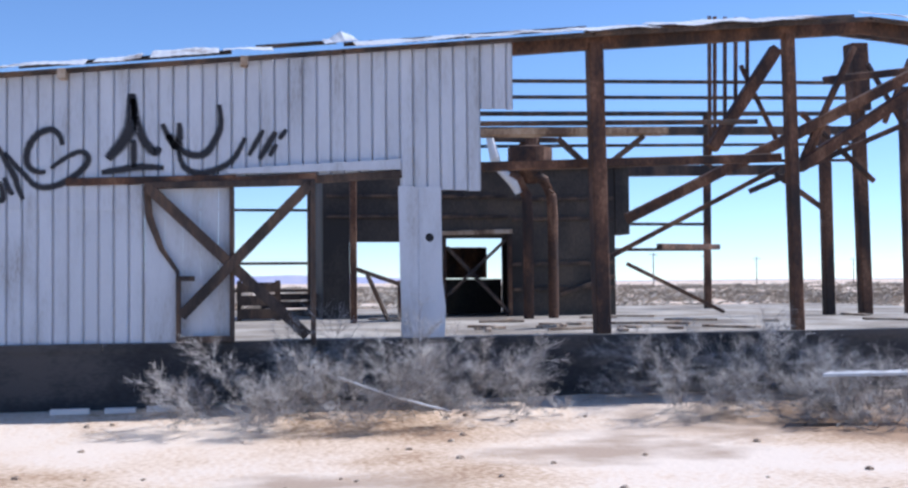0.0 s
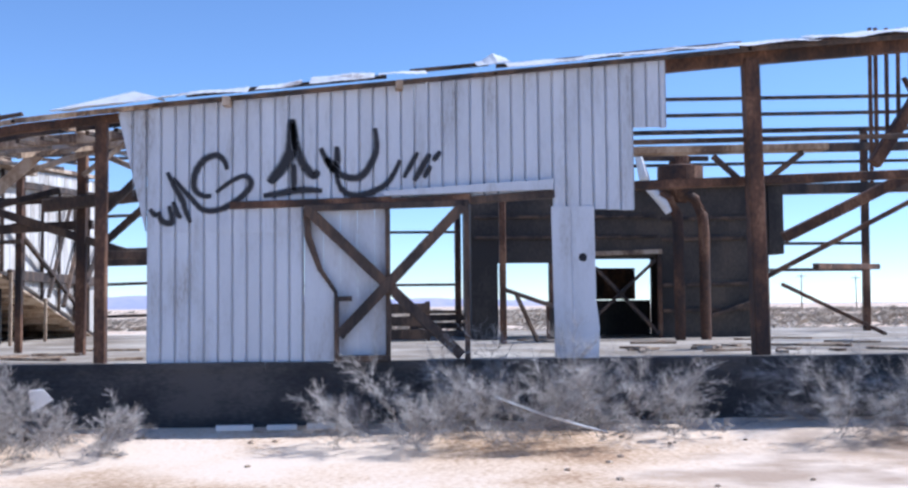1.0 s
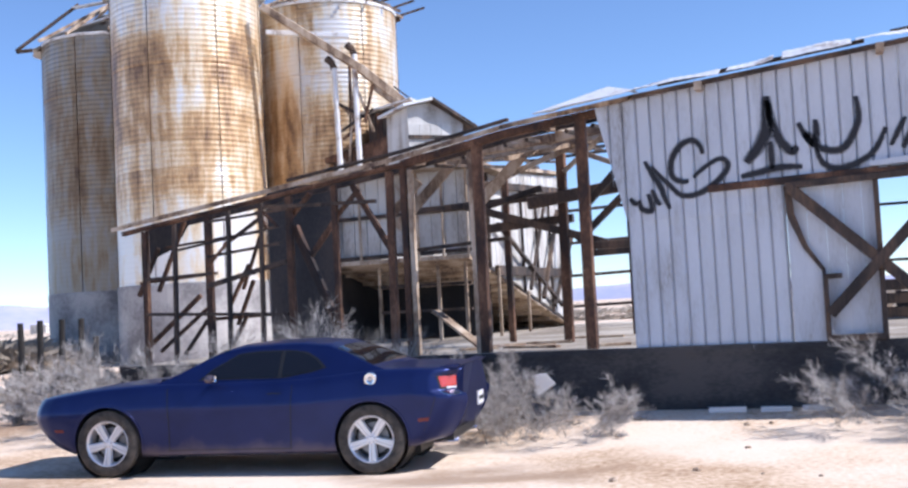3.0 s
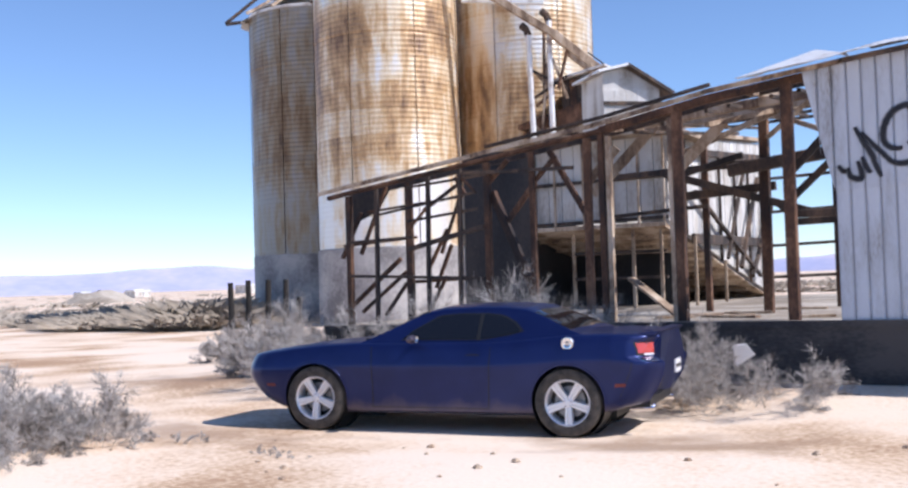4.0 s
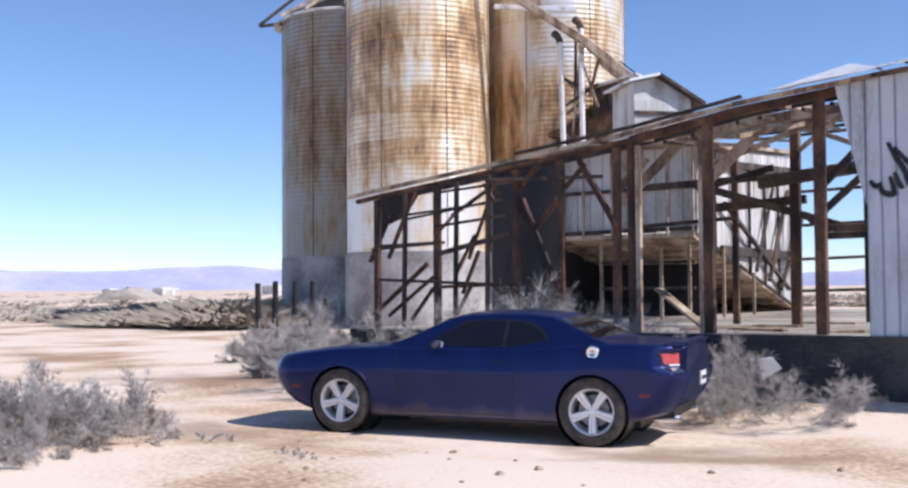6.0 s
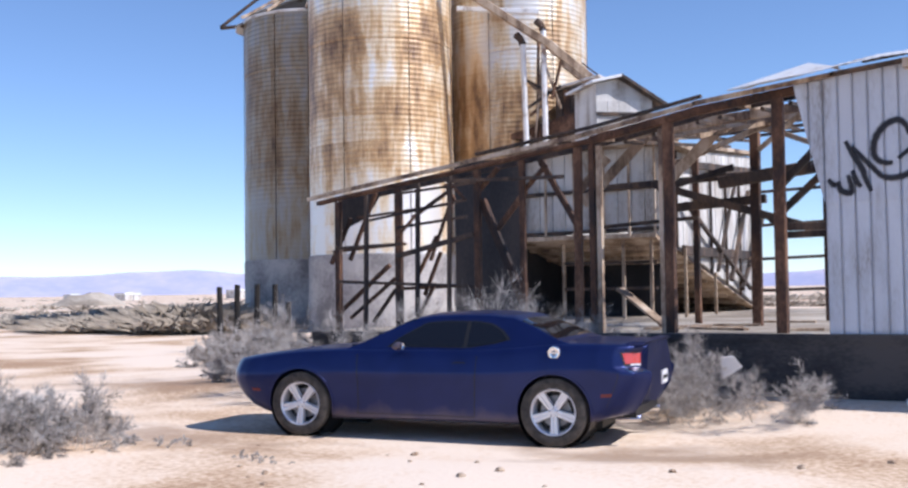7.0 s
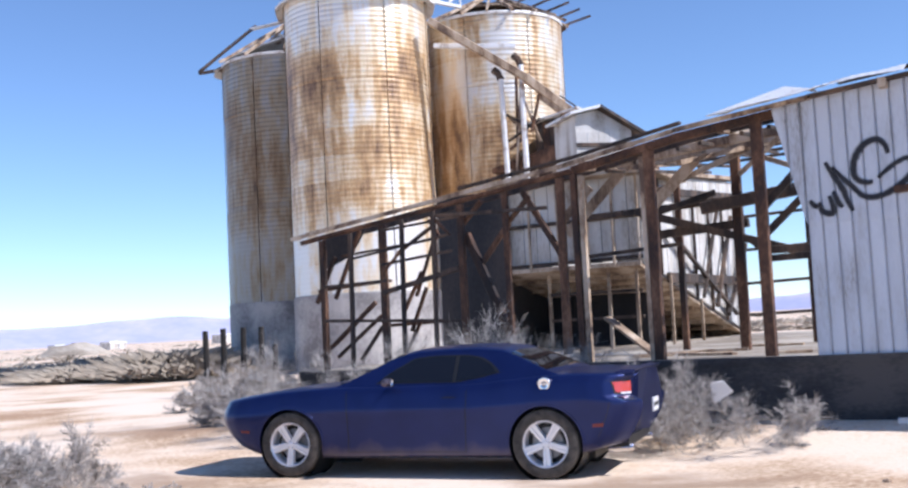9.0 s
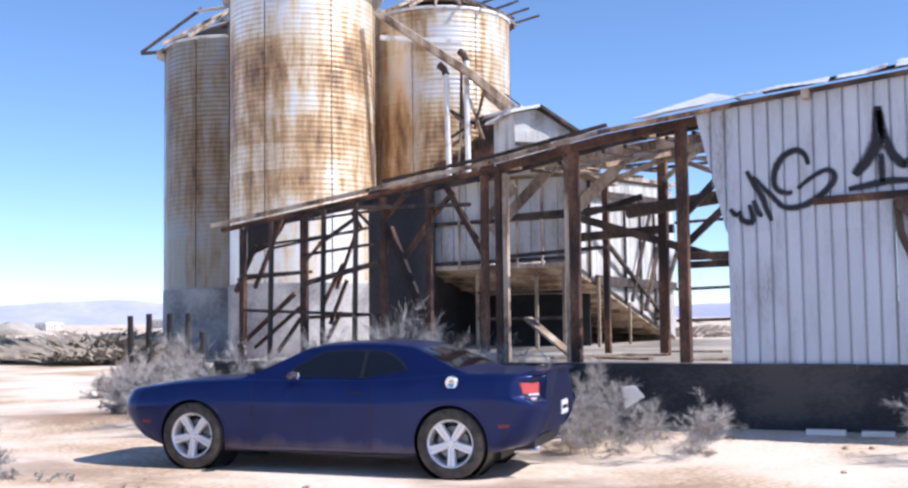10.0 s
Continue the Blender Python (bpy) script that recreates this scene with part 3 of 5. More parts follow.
for k, (a, b, z) in enumerate(((-1.9, 0.6, 0.06), (0.9, 1.9, 0.1), (2.0, 5.2, 0.06), (5.2, 9.1, 0.02), (-7.2, -5.4, 0.05), (-5.4, -3.9, 0.05))):
    part("roof_batten", Shape().beam((a, YF + 0.25, rake(a) + z), (b, YF + 0.25, rake(b) + z), 0.09, 0.04), M_DARK, roof)
for x in (-1.35, 0.75):
    part("rafter_end", Shape().beam((x, YF - 0.25, rake(x) - 0.15), (x, YF + 0.5, rake(x) - 0.12), 0.09, 0.11), M_WOOD, roof, "bleached broken rafter end")

fold = Shape()
fold.v = [(-3.45, YF - 0.22, rake(-3.45) - 0.04), (-2.12, YF - 0.24, rake(-2.12) - 0.04), (-2.56, YF + 0.35, rake(-2.56) + 0.2), (-3.3, YF + 0.3, rake(-3.3) + 0.03), (-2.15, YF + 0.35, rake(-2.15) + 0.02)]
fold.v += [(x, y, z - 0.008) for x, y, z in fold.v]
fold.f = [(0, 1, 2), (0, 2, 3), (1, 4, 2), (5, 7, 6), (5, 8, 7), (6, 7, 9), (0, 5, 6, 1), (1, 6, 9, 4), (4, 9, 7, 2), (2, 7, 8, 3), (3, 8, 5, 0)]
part("folded_sheet", fold, M_ZINC, roof, "white sheet folded up on the roof edge")

# white ribbed cladding: upright boards, cut out for doors
wall = part("wall_front", Shape().box((-2.45, YF + 0.03, 3.3), (3.6, YF + 0.08, 3.4)), M_DARK)
tagged(wall, "white ribbed metal cladding on the shed front", "wall", kind="structure")
for z, a, b in ((2.5, -2.3, -0.4), (1.6, -2.3, -0.1), (4.0, -2.6, 4.1)):
    part("girt", Shape().box((a, YF + 0.03, z), (b, YF + 0.08, z + 0.09)), M_DARK, wall)
PITCH = 0.1725
x = -2.68
k = 0
while x < 4.1:
    a, b = x, min(x + PITCH, 4.13)
    mid = (a + b) / 2
    lo = ZS - 0.05
    slanted = mid < -2.33
    if slanted:
        lo = 2.5
    if -0.38 <= mid < 2.64:
        lo = 2.93 + 0.05 * smooth01(0.8, 2.5, mid)
    if 3.15 <= mid < 3.66:
        lo = 2.82
    if mid >= 3.66:
        lo = 3.86
    off = 0.004 * math.sin(k * 2.3)
    top = [rake(a) - 0.1, rake(b) - 0.1]
    g, d = 0.016, 0.012
    sh = Shape()
    prof = [(a + 0.003, 0.02), (a + g, -d), (a + g + 0.012, -d - 0.006), (b - g - 0.012, -d - 0.006), (b - g, -d), (b - 0.003, 0.02)]
    # the lower sheet laps under the upper one at the seam
    cuts = [lo, 2.55, None] if mid < -0.42 and lo < 2 else [lo, None]
    for c, (z0, z1) in enumerate(zip(cuts[:-1], cuts[1:])):
        piece = Shape()
        o = YF + off + (0.014 if c == 0 and z1 is not None else 0)
        for zz in (z0, z1):
            for i, (px, py) in enumerate(prof):
                z = (top[0] + (top[1] - top[0]) * (px - a) / (b - a)) if zz is None else 2.55 + max(0.0, -2.34 - px) * 4.3 if slanted and zz == lo else zz + (0.006 * math.sin(k * 1.7) if zz == lo else 0)
                piece.v.append((px, o + py, z))
        n = len(prof)
        piece.f = [(i, i + 1, n + i + 1, n + i) for i in range(n - 1)] + [tuple(range(n)), tuple(range(2 * n - 1, n - 1, -1)), (0, n, 2 * n - 1, n - 1)]
        part("board", piece, M_WHITE, wall)
    # Grey strip behind each gap, with the rib's shading put into its colour.
    part("seam_shade", Shape().prism([(b - 0.01, lo + (0.9 if slanted else 0.01)), (b + 0.01, lo + (0.5 if slanted else 0.01)), (b + 0.01, top[1] - 0.02), (b - 0.01, top[1] - 0.02)], "y", YF + 0.021 + off, YF + 0.027 + off), M_SEAM, wall)
    x += PITCH
    k += 1
# header over the doorway, dented white flashing and brown track
part("header", Shape().beam((-1.32, YF - 0.05, 2.88), (0.65, YF - 0.05, 2.94), 0.05, 0.09), M_RUST, wall, "rusty door track, a shadow band at its right end")
part("header", Shape().beam((0.6, YF - 0.06, 2.9), (1.62, YF - 0.06, 2.96), 0.07, 0.12), M_RUST, wall, "rusty door track, a shadow band at its right end")
# This dark length stands in for the shadow band under the flashing.
part("header", Shape().beam((1.62, YF - 0.02, 2.94), (2.68, YF - 0.02, 3.02), 0.06, 0.1), M_DARK, wall, "rusty door track, a shadow band at its right end")
part("flashing", Shape().prism([(0.55, 2.99), (1.6, 3.03), (2.66, 3.07), (2.67, 3.2), (1.5, 3.12), (0.55, 3.05)], "y", YF - 0.09, YF - 0.03), M_WHITE, wall, "dented white flashing")

# the leg of cladding left between the openings
leg = part("cladding_leg", Shape().prism([(2.69, ZS - 0.08), (3.21, ZS - 0.1), (3.23, 1.35), (3.19, 1.7), (3.18, 2.86), (2.64, 2.86), (2.66, 1.6)], "y", YF - 0.04, YF - 0.012), M_WHITE, wall)
part("rib", Shape().beam((2.9, YF - 0.045, ZS - 0.04), (2.9, YF - 0.045, 2.84), 0.02, 0.02), M_WHITE, wall)
part("hole", Shape().lathe([(0.001, 0), (0.05, 0), (0.055, 0.004)], 10, "y", (3.03, YF - 0.046, 2.22)), M_HOLE, wall)

# sliding door: braced frame, half its sheet torn away
door = thing("door_1", "rusty cross-braced sliding door with torn white sheet", "door", kind="structure")
for p, q, w in (((-0.38, YF - 0.1, 2.82), (1.5, YF - 0.1, 1.02), 0.13), ((1.52, YF - 0.13, 2.86), (-0.0, YF - 0.13, 1.28), 0.13), ((1.57, YF - 0.11, ZS - 0.05), (1.57, YF - 0.11, 2.92), 0.1), ((-0.03, YF - 0.08, ZS), (-0.03, YF - 0.08, 1.75), 0.07), ((0.6, YF - 0.05, ZS), (0.6, YF - 0.05, 2.85), 0.06), ((-0.03, YF - 0.08, ZS + 0.03), (0.62, YF - 0.08, ZS + 0.03), 0.08), ((-0.42, YF - 0.08, 2.84), (1.6, YF - 0.08, 2.9), 0.08), ((-0.03, YF - 0.08, 1.73), (0.16, YF - 0.08, 1.73), 0.06)):
    part("door_rail", Shape().beam(p, q, 0.06, w), M_DARK, door)
for a, b in ((-0.4, -0.192), (-0.19, 0.018), (0.02, 0.228), (0.23, 0.438), (0.44, 0.58)):
    part("door_sheet", Shape().box((a, YF + 0.02, ZS), (b, YF + 0.032, 2.84)), M_WHITE, door)
tear = Shape().prism([(-0.44, 2.84), (-0.36, 2.84), (-0.33, 2.5), (-0.2, 2.1), (-0.02, 1.82), (0.0, ZS), (-0.05, ZS), (-0.06, 1.8), (-0.26, 2.08), (-0.41, 2.45)], "y", YF - 0.06, YF - 0.035)
part("torn_edge", tear, M_DARK, door, "dark curled torn edge")
part("cladding_patch", Shape().prism([(-0.42, 2.84), (-0.39, 2.45), (-0.24, 2.08), (-0.05, 1.8), (-0.04, ZS - 0.04), (-0.42, ZS - 0.04)], "y", YF - 0.03, YF - 0.012), M_WHITE, door)


# sprayed strokes on the cladding
def stroke(pts, w, name="graffiti_stroke"):
    pts = [Vector((a, 0, b)) for a, b in pts]
    fine = []
    for i in range(len(pts) - 1):
        p0, p1, p2, p3 = pts[max(0, i - 1)], pts[i], pts[i + 1], pts[min(len(pts) - 1, i + 2)]
        for j in range(8):
            t = j / 8
            fine.append(0.5 * ((2 * p1) + (p2 - p0) * t + (2 * p0 - 5 * p1 + 4 * p2 - p3) * t * t + (3 * p1 - p0 - 3 * p2 + p3) * t ** 3))
    fine.append(pts[-1])
    s = Shape()
    s.uv = []
    n = len(fine)
    for i, p in enumerate(fine):
        d = (fine[min(n - 1, i + 1)] - fine[max(0, i - 1)]).normalized()
        e = Vector((-d.z, 0, d.x)) * (w / 2) * (0.5 + 0.5 * math.sin(math.pi * (0.08 + 0.84 * i / (n - 1))))
        for q, u in ((p + e, 0.0), (p - e, 1.0)):
            s.v.append((q.x, YF - 0.0295, q.z))
            s.uv.append((u, i / n))
    s.f = [(2 * i, 2 * i + 2, 2 * i + 3, 2 * i + 1) for i in range(n - 1)]
    part(name, s, M_SPRAY, wall, "black sprayed stroke")


for pts, w in (([(-2.29, 2.84), (-2.23, 2.77), (-2.2, 2.78)], 0.09), ([(-2.18, 2.81), (-2.14, 2.69), (-2.02, 2.68), (-2.06, 2.88)], 0.1), ([(-2.08, 3.29), (-1.98, 3.09), (-1.9, 2.95), (-1.86, 2.82), (-1.8, 2.67)], 0.1), ([(-2.01, 2.93), (-1.96, 2.79), (-1.91, 2.73)], 0.09),
               ([(-1.36, 3.32), (-1.4, 3.44), (-1.5, 3.5), (-1.65, 3.43), (-1.75, 3.26), (-1.75, 3.08), (-1.65, 3.0), (-1.55, 3.0)], 0.11), ([(-1.49, 3.04), (-1.34, 3.16), (-1.17, 3.24), (-1.08, 3.2), (-1.09, 3.09), (-1.26, 2.93), (-1.46, 2.83), (-1.65, 2.83), (-1.8, 2.98), (-1.92, 3.11), (-2.01, 3.22)], 0.1),
               ([(-0.57, 3.95), (-0.58, 3.6), (-0.66, 3.39), (-0.85, 3.16)], 0.2), ([(-0.56, 3.9), (-0.52, 3.63), (-0.44, 3.4), (-0.31, 3.25), (-0.25, 3.31)], 0.15), ([(-0.55, 3.4), (-0.55, 3.06)], 0.11), ([(-0.92, 3.0), (-0.71, 3.03), (-0.46, 3.07), (-0.2, 3.06)], 0.12),
               ([(-0.22, 3.59), (-0.15, 3.45), (-0.04, 3.3), (0.14, 3.22), (0.29, 3.25), (0.41, 3.42), (0.47, 3.6), (0.45, 3.84)], 0.12), ([(-0.02, 3.61), (-0.02, 3.42), (-0.1, 3.3)], 0.11), ([(-0.16, 3.46), (-0.06, 3.36), (0.0, 3.3)], 0.16),
               ([(-0.03, 3.26), (0.03, 3.09), (0.18, 3.0), (0.4, 3.04), (0.62, 3.18), (0.76, 3.44)], 0.11), ([(0.8, 3.22), (0.98, 3.54)], 0.09), ([(0.93, 3.18), (1.13, 3.52)], 0.11), ([(1.05, 3.22), (1.14, 3.37)], 0.09), ([(1.17, 3.43), (1.26, 3.55)], 0.09)):
    stroke(pts, w)

# ---- inside the shed, open side: frame, far wall, braces ----
YB = 25.6
bars("far_girt", [((2.4, YB, z), (x1, YB, z + 0.25 * (x1 - 2.4) / 12.0), w) for z, x1, w in ((6.25, 16, 0.08), (5.87, 16, 0.08), (5.48, 16, 0.1), (5.06, 16, 0.2), (4.72, 16, 0.07), (4.32, 16, 0.07), (4.1, 14.2, 0.24))], M_DARK)
bars("far_girt", [((-1.5, YB, z), (2.35, YB, z), 0.06) for z in (1.5, 2.11, 3.3)] + [((8.4, YB, z), (11.8, YB, z), 0.07) for z in (3.0, 2.39)], M_DARK)
bars("far_girt", [((-6.0, YB + 1.5, z), (-1.5, YB + 1.0, z + 0.1), 0.07) for z in (1.45, 2.2, 3.0, 3.8, 4.3)], M_DARK)
bars("far_post", [((11.85, YB, ZS), (11.9, YB, 5.7), 0.15), ((-1.4, YB, ZS), (-1.4, YB, 5.2), 0.14), ((2.35, YB, ZS), (2.35, YB, 5.8), 0.14)], M_RUST)
bars("inner_post", [((11.83, 20, ZS), (11.8, 20, 4.6), 0.19), ((12.6, 20.0, ZS), (12.5, 20.0, 6.2), 0.22), ((13.55, 20, ZS), (13.5, 20, 5.4), 0.16), ((12.55, 20.0, 4.9), (12.5, 20.0, 6.2), 0.36)], M_RUST)
# tie and canopy plank on knee braces at the wide post
bars("tie_beam", [((3.7, YF + 0.42, 3.16), (8.05, YF + 0.42, 3.34), 0.12, 0.12)], M_RUST)
bars("canopy_plank", [((3.75, YF + 0.4, 3.6), (6.35, YF + 0.4, 3.67), 0.3, 0.09)], M_WOOD, label="bleached plank with broken end")
bars("canopy_plank", [((3.75, YF + 0.2, 3.7), (7.6, YF + 0.2, 3.8), 0.08, 0.06)], M_DARK)
bars("knee_brace", [((5.22, YF + 0.4, 3.22), (4.85, YF + 0.4, 3.55), 0.07), ((5.55, YF + 0.4, 3.22), (6.05, YF + 0.4, 3.6), 0.07)], M_DARK)
# long braces rising towards the ridge
bars("long_brace", [((6.5, 16.5, 2.6), (9.1, 16.5, 3.83), 0.16), ((9.1, 16.5, 3.83), (11.5, 16.5, 5.0), 0.17), ((6.25, 16.6, 2.02), (9.06, 16.6, 3.42), 0.07), ((9.36, 16.5, 3.42), (11.5, 16.5, 4.74), 0.19), ((7.85, 16.4, 3.68), (8.95, 16.4, 5.25), 0.18), ((9.4, 16.5, 3.5), (10.35, 16.5, 5.35), 0.09), ((8.4, 16.5, 5.0), (8.98, 16.5, 3.85), 0.06), ((9.9, 16.5, 4.3), (9.55, 16.5, 3.6), 0.06)], M_RUST)
bars("hanger", [((x, 16.5, z0), (x + 0.03, 16.5, 5.75), 0.05) for x, z0 in ((7.95, 3.9), (8.12, 4.1), (8.3, 4.25), (8.5, 4.5), (7.86, 3.4))], M_RUST)
bars("low_brace", [((9.5, 18.5, 3.2), (12.7, 18.5, 4.5), 0.09), ((12.9, 18.5, 3.4), (15.0, 18.5, 3.9), 0.1), ((13.0, 18.6, 3.1), (14.2, 18.6, 4.9), 0.08), ((10.0, 18.5, 3.5), (10.9, 18.5, 2.9), 0.08), ((10.5, 18.5, 4.6), (11.9, 18.5, 3.4), 0.08), ((8.5, 22, 2.0), (10.6, 22, ZS + 0.02), 0.07), ((9.2, 22, 2.35), (11.4, 24, 2.4), 0.12)], M_RUST)
bars("roof_truss", [((10.4, 17.5, 5.0), (13.2, 17.5, 5.35), 0.12), ((11.2, 17.5, 5.3), (11.9, 17.5, 4.2), 0.07), ((12.0, 17.5, 5.4), (11.5, 17.5, 4.3), 0.07), ((12.8, 17.5, 5.4), (13.6, 17.5, 4.3), 0.07)], M_RUST)
# rubble on the floor
for k in range(26):
    x, y = rnd.uniform(3.4, 12.5), rnd.uniform(14.7, 21)
    a, n = rnd.uniform(0, 3.14), rnd.uniform(0.3, 1.1)
    tagged(part("broken_plank", Shape().beam((x, y, ZS + 0.022), (x + n * math.cos(a), y + n * math.sin(a), ZS + 0.022), rnd.uniform(0.06, 0.16), 0.035), M_WOOD), "broken weathered plank lying on the slab", "plank", "planks on the slab")
for k in range(14):
    x, y = rnd.uniform(-5.0, -1.0), rnd.uniform(14.6, 18.5)
    a, n = rnd.uniform(0, 3.14), rnd.uniform(0.3, 1.0)
    tagged(part("broken_plank", Shape().beam((x, y, ZS + 0.022), (x + n * math.cos(a), y + n * math.sin(a), ZS + 0.022), rnd.uniform(0.06, 0.16), 0.035), M_WOOD), "broken weathered plank lying on the slab", "plank", "planks on the slab")


def crate(x, y, w, d, h):
    c = thing("wooden_crate", "dark slatted timber crate on the slab", "crate", at=pose(x, y, ZS))
    for k in range(3):
        z = h * (k + 0.5) / 3
        for yy in (0, d):
            part("slat", Shape().box((0, yy - 0.02, z - h * 0.12), (w, yy + 0.02, z + h * 0.12)), M_DARK, c)
    for xx in (0.04, w - 0.04):
        for yy in (0.045, d - 0.045):
            part("corner_post", Shape().box((xx - 0.04, yy - 0.025, 0), (xx + 0.04, yy + 0.025, h)), M_DARK, c)


crate(0.7, 21.5, 0.8, 0.6, 0.75)
crate(1.2, 23.5, 1.6, 0.6, 0.5)
crate(-2.6, 22.2, 0.7, 0.6, 0.75)

# ---- dark machine room on the slab ----
room = thing("machine_room", "dark rusty sheet-metal machine room with square openings", "machine room")
YR = 22.0
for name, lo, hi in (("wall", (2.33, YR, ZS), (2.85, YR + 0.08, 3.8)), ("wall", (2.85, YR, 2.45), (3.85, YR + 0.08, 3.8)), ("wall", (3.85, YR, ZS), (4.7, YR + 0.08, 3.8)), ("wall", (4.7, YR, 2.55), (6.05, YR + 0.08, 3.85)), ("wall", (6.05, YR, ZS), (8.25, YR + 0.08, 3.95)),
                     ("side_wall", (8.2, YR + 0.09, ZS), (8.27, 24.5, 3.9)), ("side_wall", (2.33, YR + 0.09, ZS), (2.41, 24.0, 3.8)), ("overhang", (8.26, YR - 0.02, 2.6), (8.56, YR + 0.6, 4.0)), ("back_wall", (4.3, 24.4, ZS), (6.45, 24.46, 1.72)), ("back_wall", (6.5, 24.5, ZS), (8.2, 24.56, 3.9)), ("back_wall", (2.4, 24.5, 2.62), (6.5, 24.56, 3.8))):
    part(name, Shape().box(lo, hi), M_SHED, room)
part("rust_panel", Shape().box((4.5, 24.38, 1.74), (6.12, 24.44, 2.42)), M_RUST, room, "rusty brown panel")
for z in (1.5, 2.0, 2.9, 3.3):
    part("rail", Shape().beam((6.1, YR - 0.04, z), (8.2, YR - 0.04, z + 0.03), 0.05, 0.07), M_DARK, room)
for z in (2.95, 3.35):
    part("rail", Shape().beam((2.4, YR - 0.04, z), (6.0, YR - 0.04, z), 0.05, 0.06), M_DARK, room)
for x in (4.7, 6.03):
    part("jamb", Shape().beam((x, YR - 0.05, ZS), (x, YR - 0.05, 2.6), 0.08), M_RUST, room)
part("lintel", Shape().beam((4.66, YR - 0.05, 2.62), (6.08, YR - 0.05, 2.66), 0.09), M_WOOD, room)
part("brace", Shape().beam((4.75, YR - 0.08, 2.35), (6.0, YR - 0.08, 1.05), 0.07), M_DARK, room)
part("brace", Shape().beam((4.75, YR - 0.12, 1.4), (5.95, YR - 0.12, 2.5), 0.06), M_DARK, room)
part("brace", Shape().beam((6.9, YR - 0.1, 1.35), (8.2, YR - 0.1, 1.75), 0.08), M_DARK, room)
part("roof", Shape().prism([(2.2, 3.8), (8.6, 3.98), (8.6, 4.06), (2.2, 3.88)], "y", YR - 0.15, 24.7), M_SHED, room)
part("post", Shape().beam((2.65, 19.5, ZS), (2.65, 19.5, 3.6), 0.11), M_RUST, frame_shed)
part("brace", Shape().beam((2.7, 19.6, 1.9), (4.3, 19.9, 1.35), 0.07), M_DARK, frame_shed)
part("brace", Shape().beam((2.9, 19.6, 1.8), (3.3, 19.9, 1.0), 0.06), M_DARK, frame_shed)
part("board", Shape().box((3.75, 21.2, 1.6), (4.05, 21.26, 2.4)), M_RUST, frame_shed)
part("foot", Shape().beam((3.7, 21.23, ZS), (3.7, 21.23, 1.7), 0.06), M_RUST, frame_shed)

pipes = thing("grain_spouts", "rusty bent grain spouts standing before the machine room", "pipes")
for x in (6.02, 6.5):
    part("pipe", Shape().tube([(x, 20.5, ZS), (x, 20.5, 2.9), (x - 0.02, 20.5, 3.25), (x - 0.16, 20.5, 3.55), (x - 0.35, 20.5, 3.66)], 0.1, 12), M_RUST, pipes)
part("duct", Shape().tube([(5.3, 20.5, 4.35), (5.4, 20.5, 3.95), (5.5, 20.5, 3.75), (5.75, 20.5, 3.5), (5.85, 20.5, 3.3)], [0.07, 0.1, 0.08, 0.1, 0.07], 10), M_ZINC, pipes, "crumpled pale duct")
part("hopper_head", Shape().lathe([(0.12, 3.5), (0.28, 3.8), (0.42, 3.85), (0.42, 4.15), (0.2, 4.2), (0.2, 4.35)], 16, "z", (6.1, 20.6, 0)), M_RUST, pipes)
part("valve", Shape().beam((5.3, 20.5, 4.3), (6.6, 20.5, 4.3), 0.09), M_DARK, pipes)

# ---- grain hopper of white boards ----
hopper = thing("grain_hopper", "white boarded grain hopper with sloping floor on thin posts", "hopper")
HX, HY0, HY1 = -6.35, 20.3, 28.3
for k in range(11):
    a = -9.3 + k * (HX + 9.3) / 11
    part("board", Shape().box((a + 0.008, HY0, 2.58 + 0.02 * (k % 3)), (a + (HX + 9.3) / 11 - 0.008, HY0 + 0.05, 4.2)), M_OLDWHITE, hopper)
def floor_z(y):
    return 2.6 + (1.05 - 2.6) * (y - HY0) / (HY1 - HY0)
for k in range(26):
    a, b = HY0 + (HY1 - HY0) * k / 26, HY0 + (HY1 - HY0) * (k + 1) / 26
    part("board", Shape().prism([(a + 0.008, floor_z(a)), (b - 0.008, floor_z(b)), (b - 0.008, 4.2 + 0.07 * (b - HY0)), (a + 0.008, 4.2 + 0.07 * (a - HY0))], "x", HX - 0.05, HX + 0.004 * (k % 2)), M_OLDWHITE, hopper)
part("sloping_floor", Shape().prism([(HY0 - 0.1, 2.58), (HY1, 1.0), (HY1, 0.97), (HY0 - 0.1, 2.5)], "x", -9.3, HX - 0.06), M_WOOD, hopper, "bare timber chute floor")
# Two added dark sheets stand in for shade under and beside the hopper.
part("shade_screen", Shape().box((-9.29, 22.6, ZS), (-6.75, 22.65, 2.1)), M_SHADE, hopper, "added dark sheet standing in for shade under the hopper")
part("shade_end_wall", Shape().box((-10.55, 20.1, ZS), (-9.1, 20.16, 4.15)), M_SHADE, hopper, "added dark sheet standing in for shade beside the hopper")
for k in range(9):
    y = HY0 + 0.7 + 0.85 * k
    part("joist", Shape().beam((-9.3, y, floor_z(y) - 0.13), (HX - 0.25, y, floor_z(y) - 0.13), 0.06, 0.08), M_WOOD, hopper)
part("back_wall", Shape().box((-9.3, HY1, ZS), (HX, HY1 + 0.06, 4.6)), M_OLDWHITE, hopper)
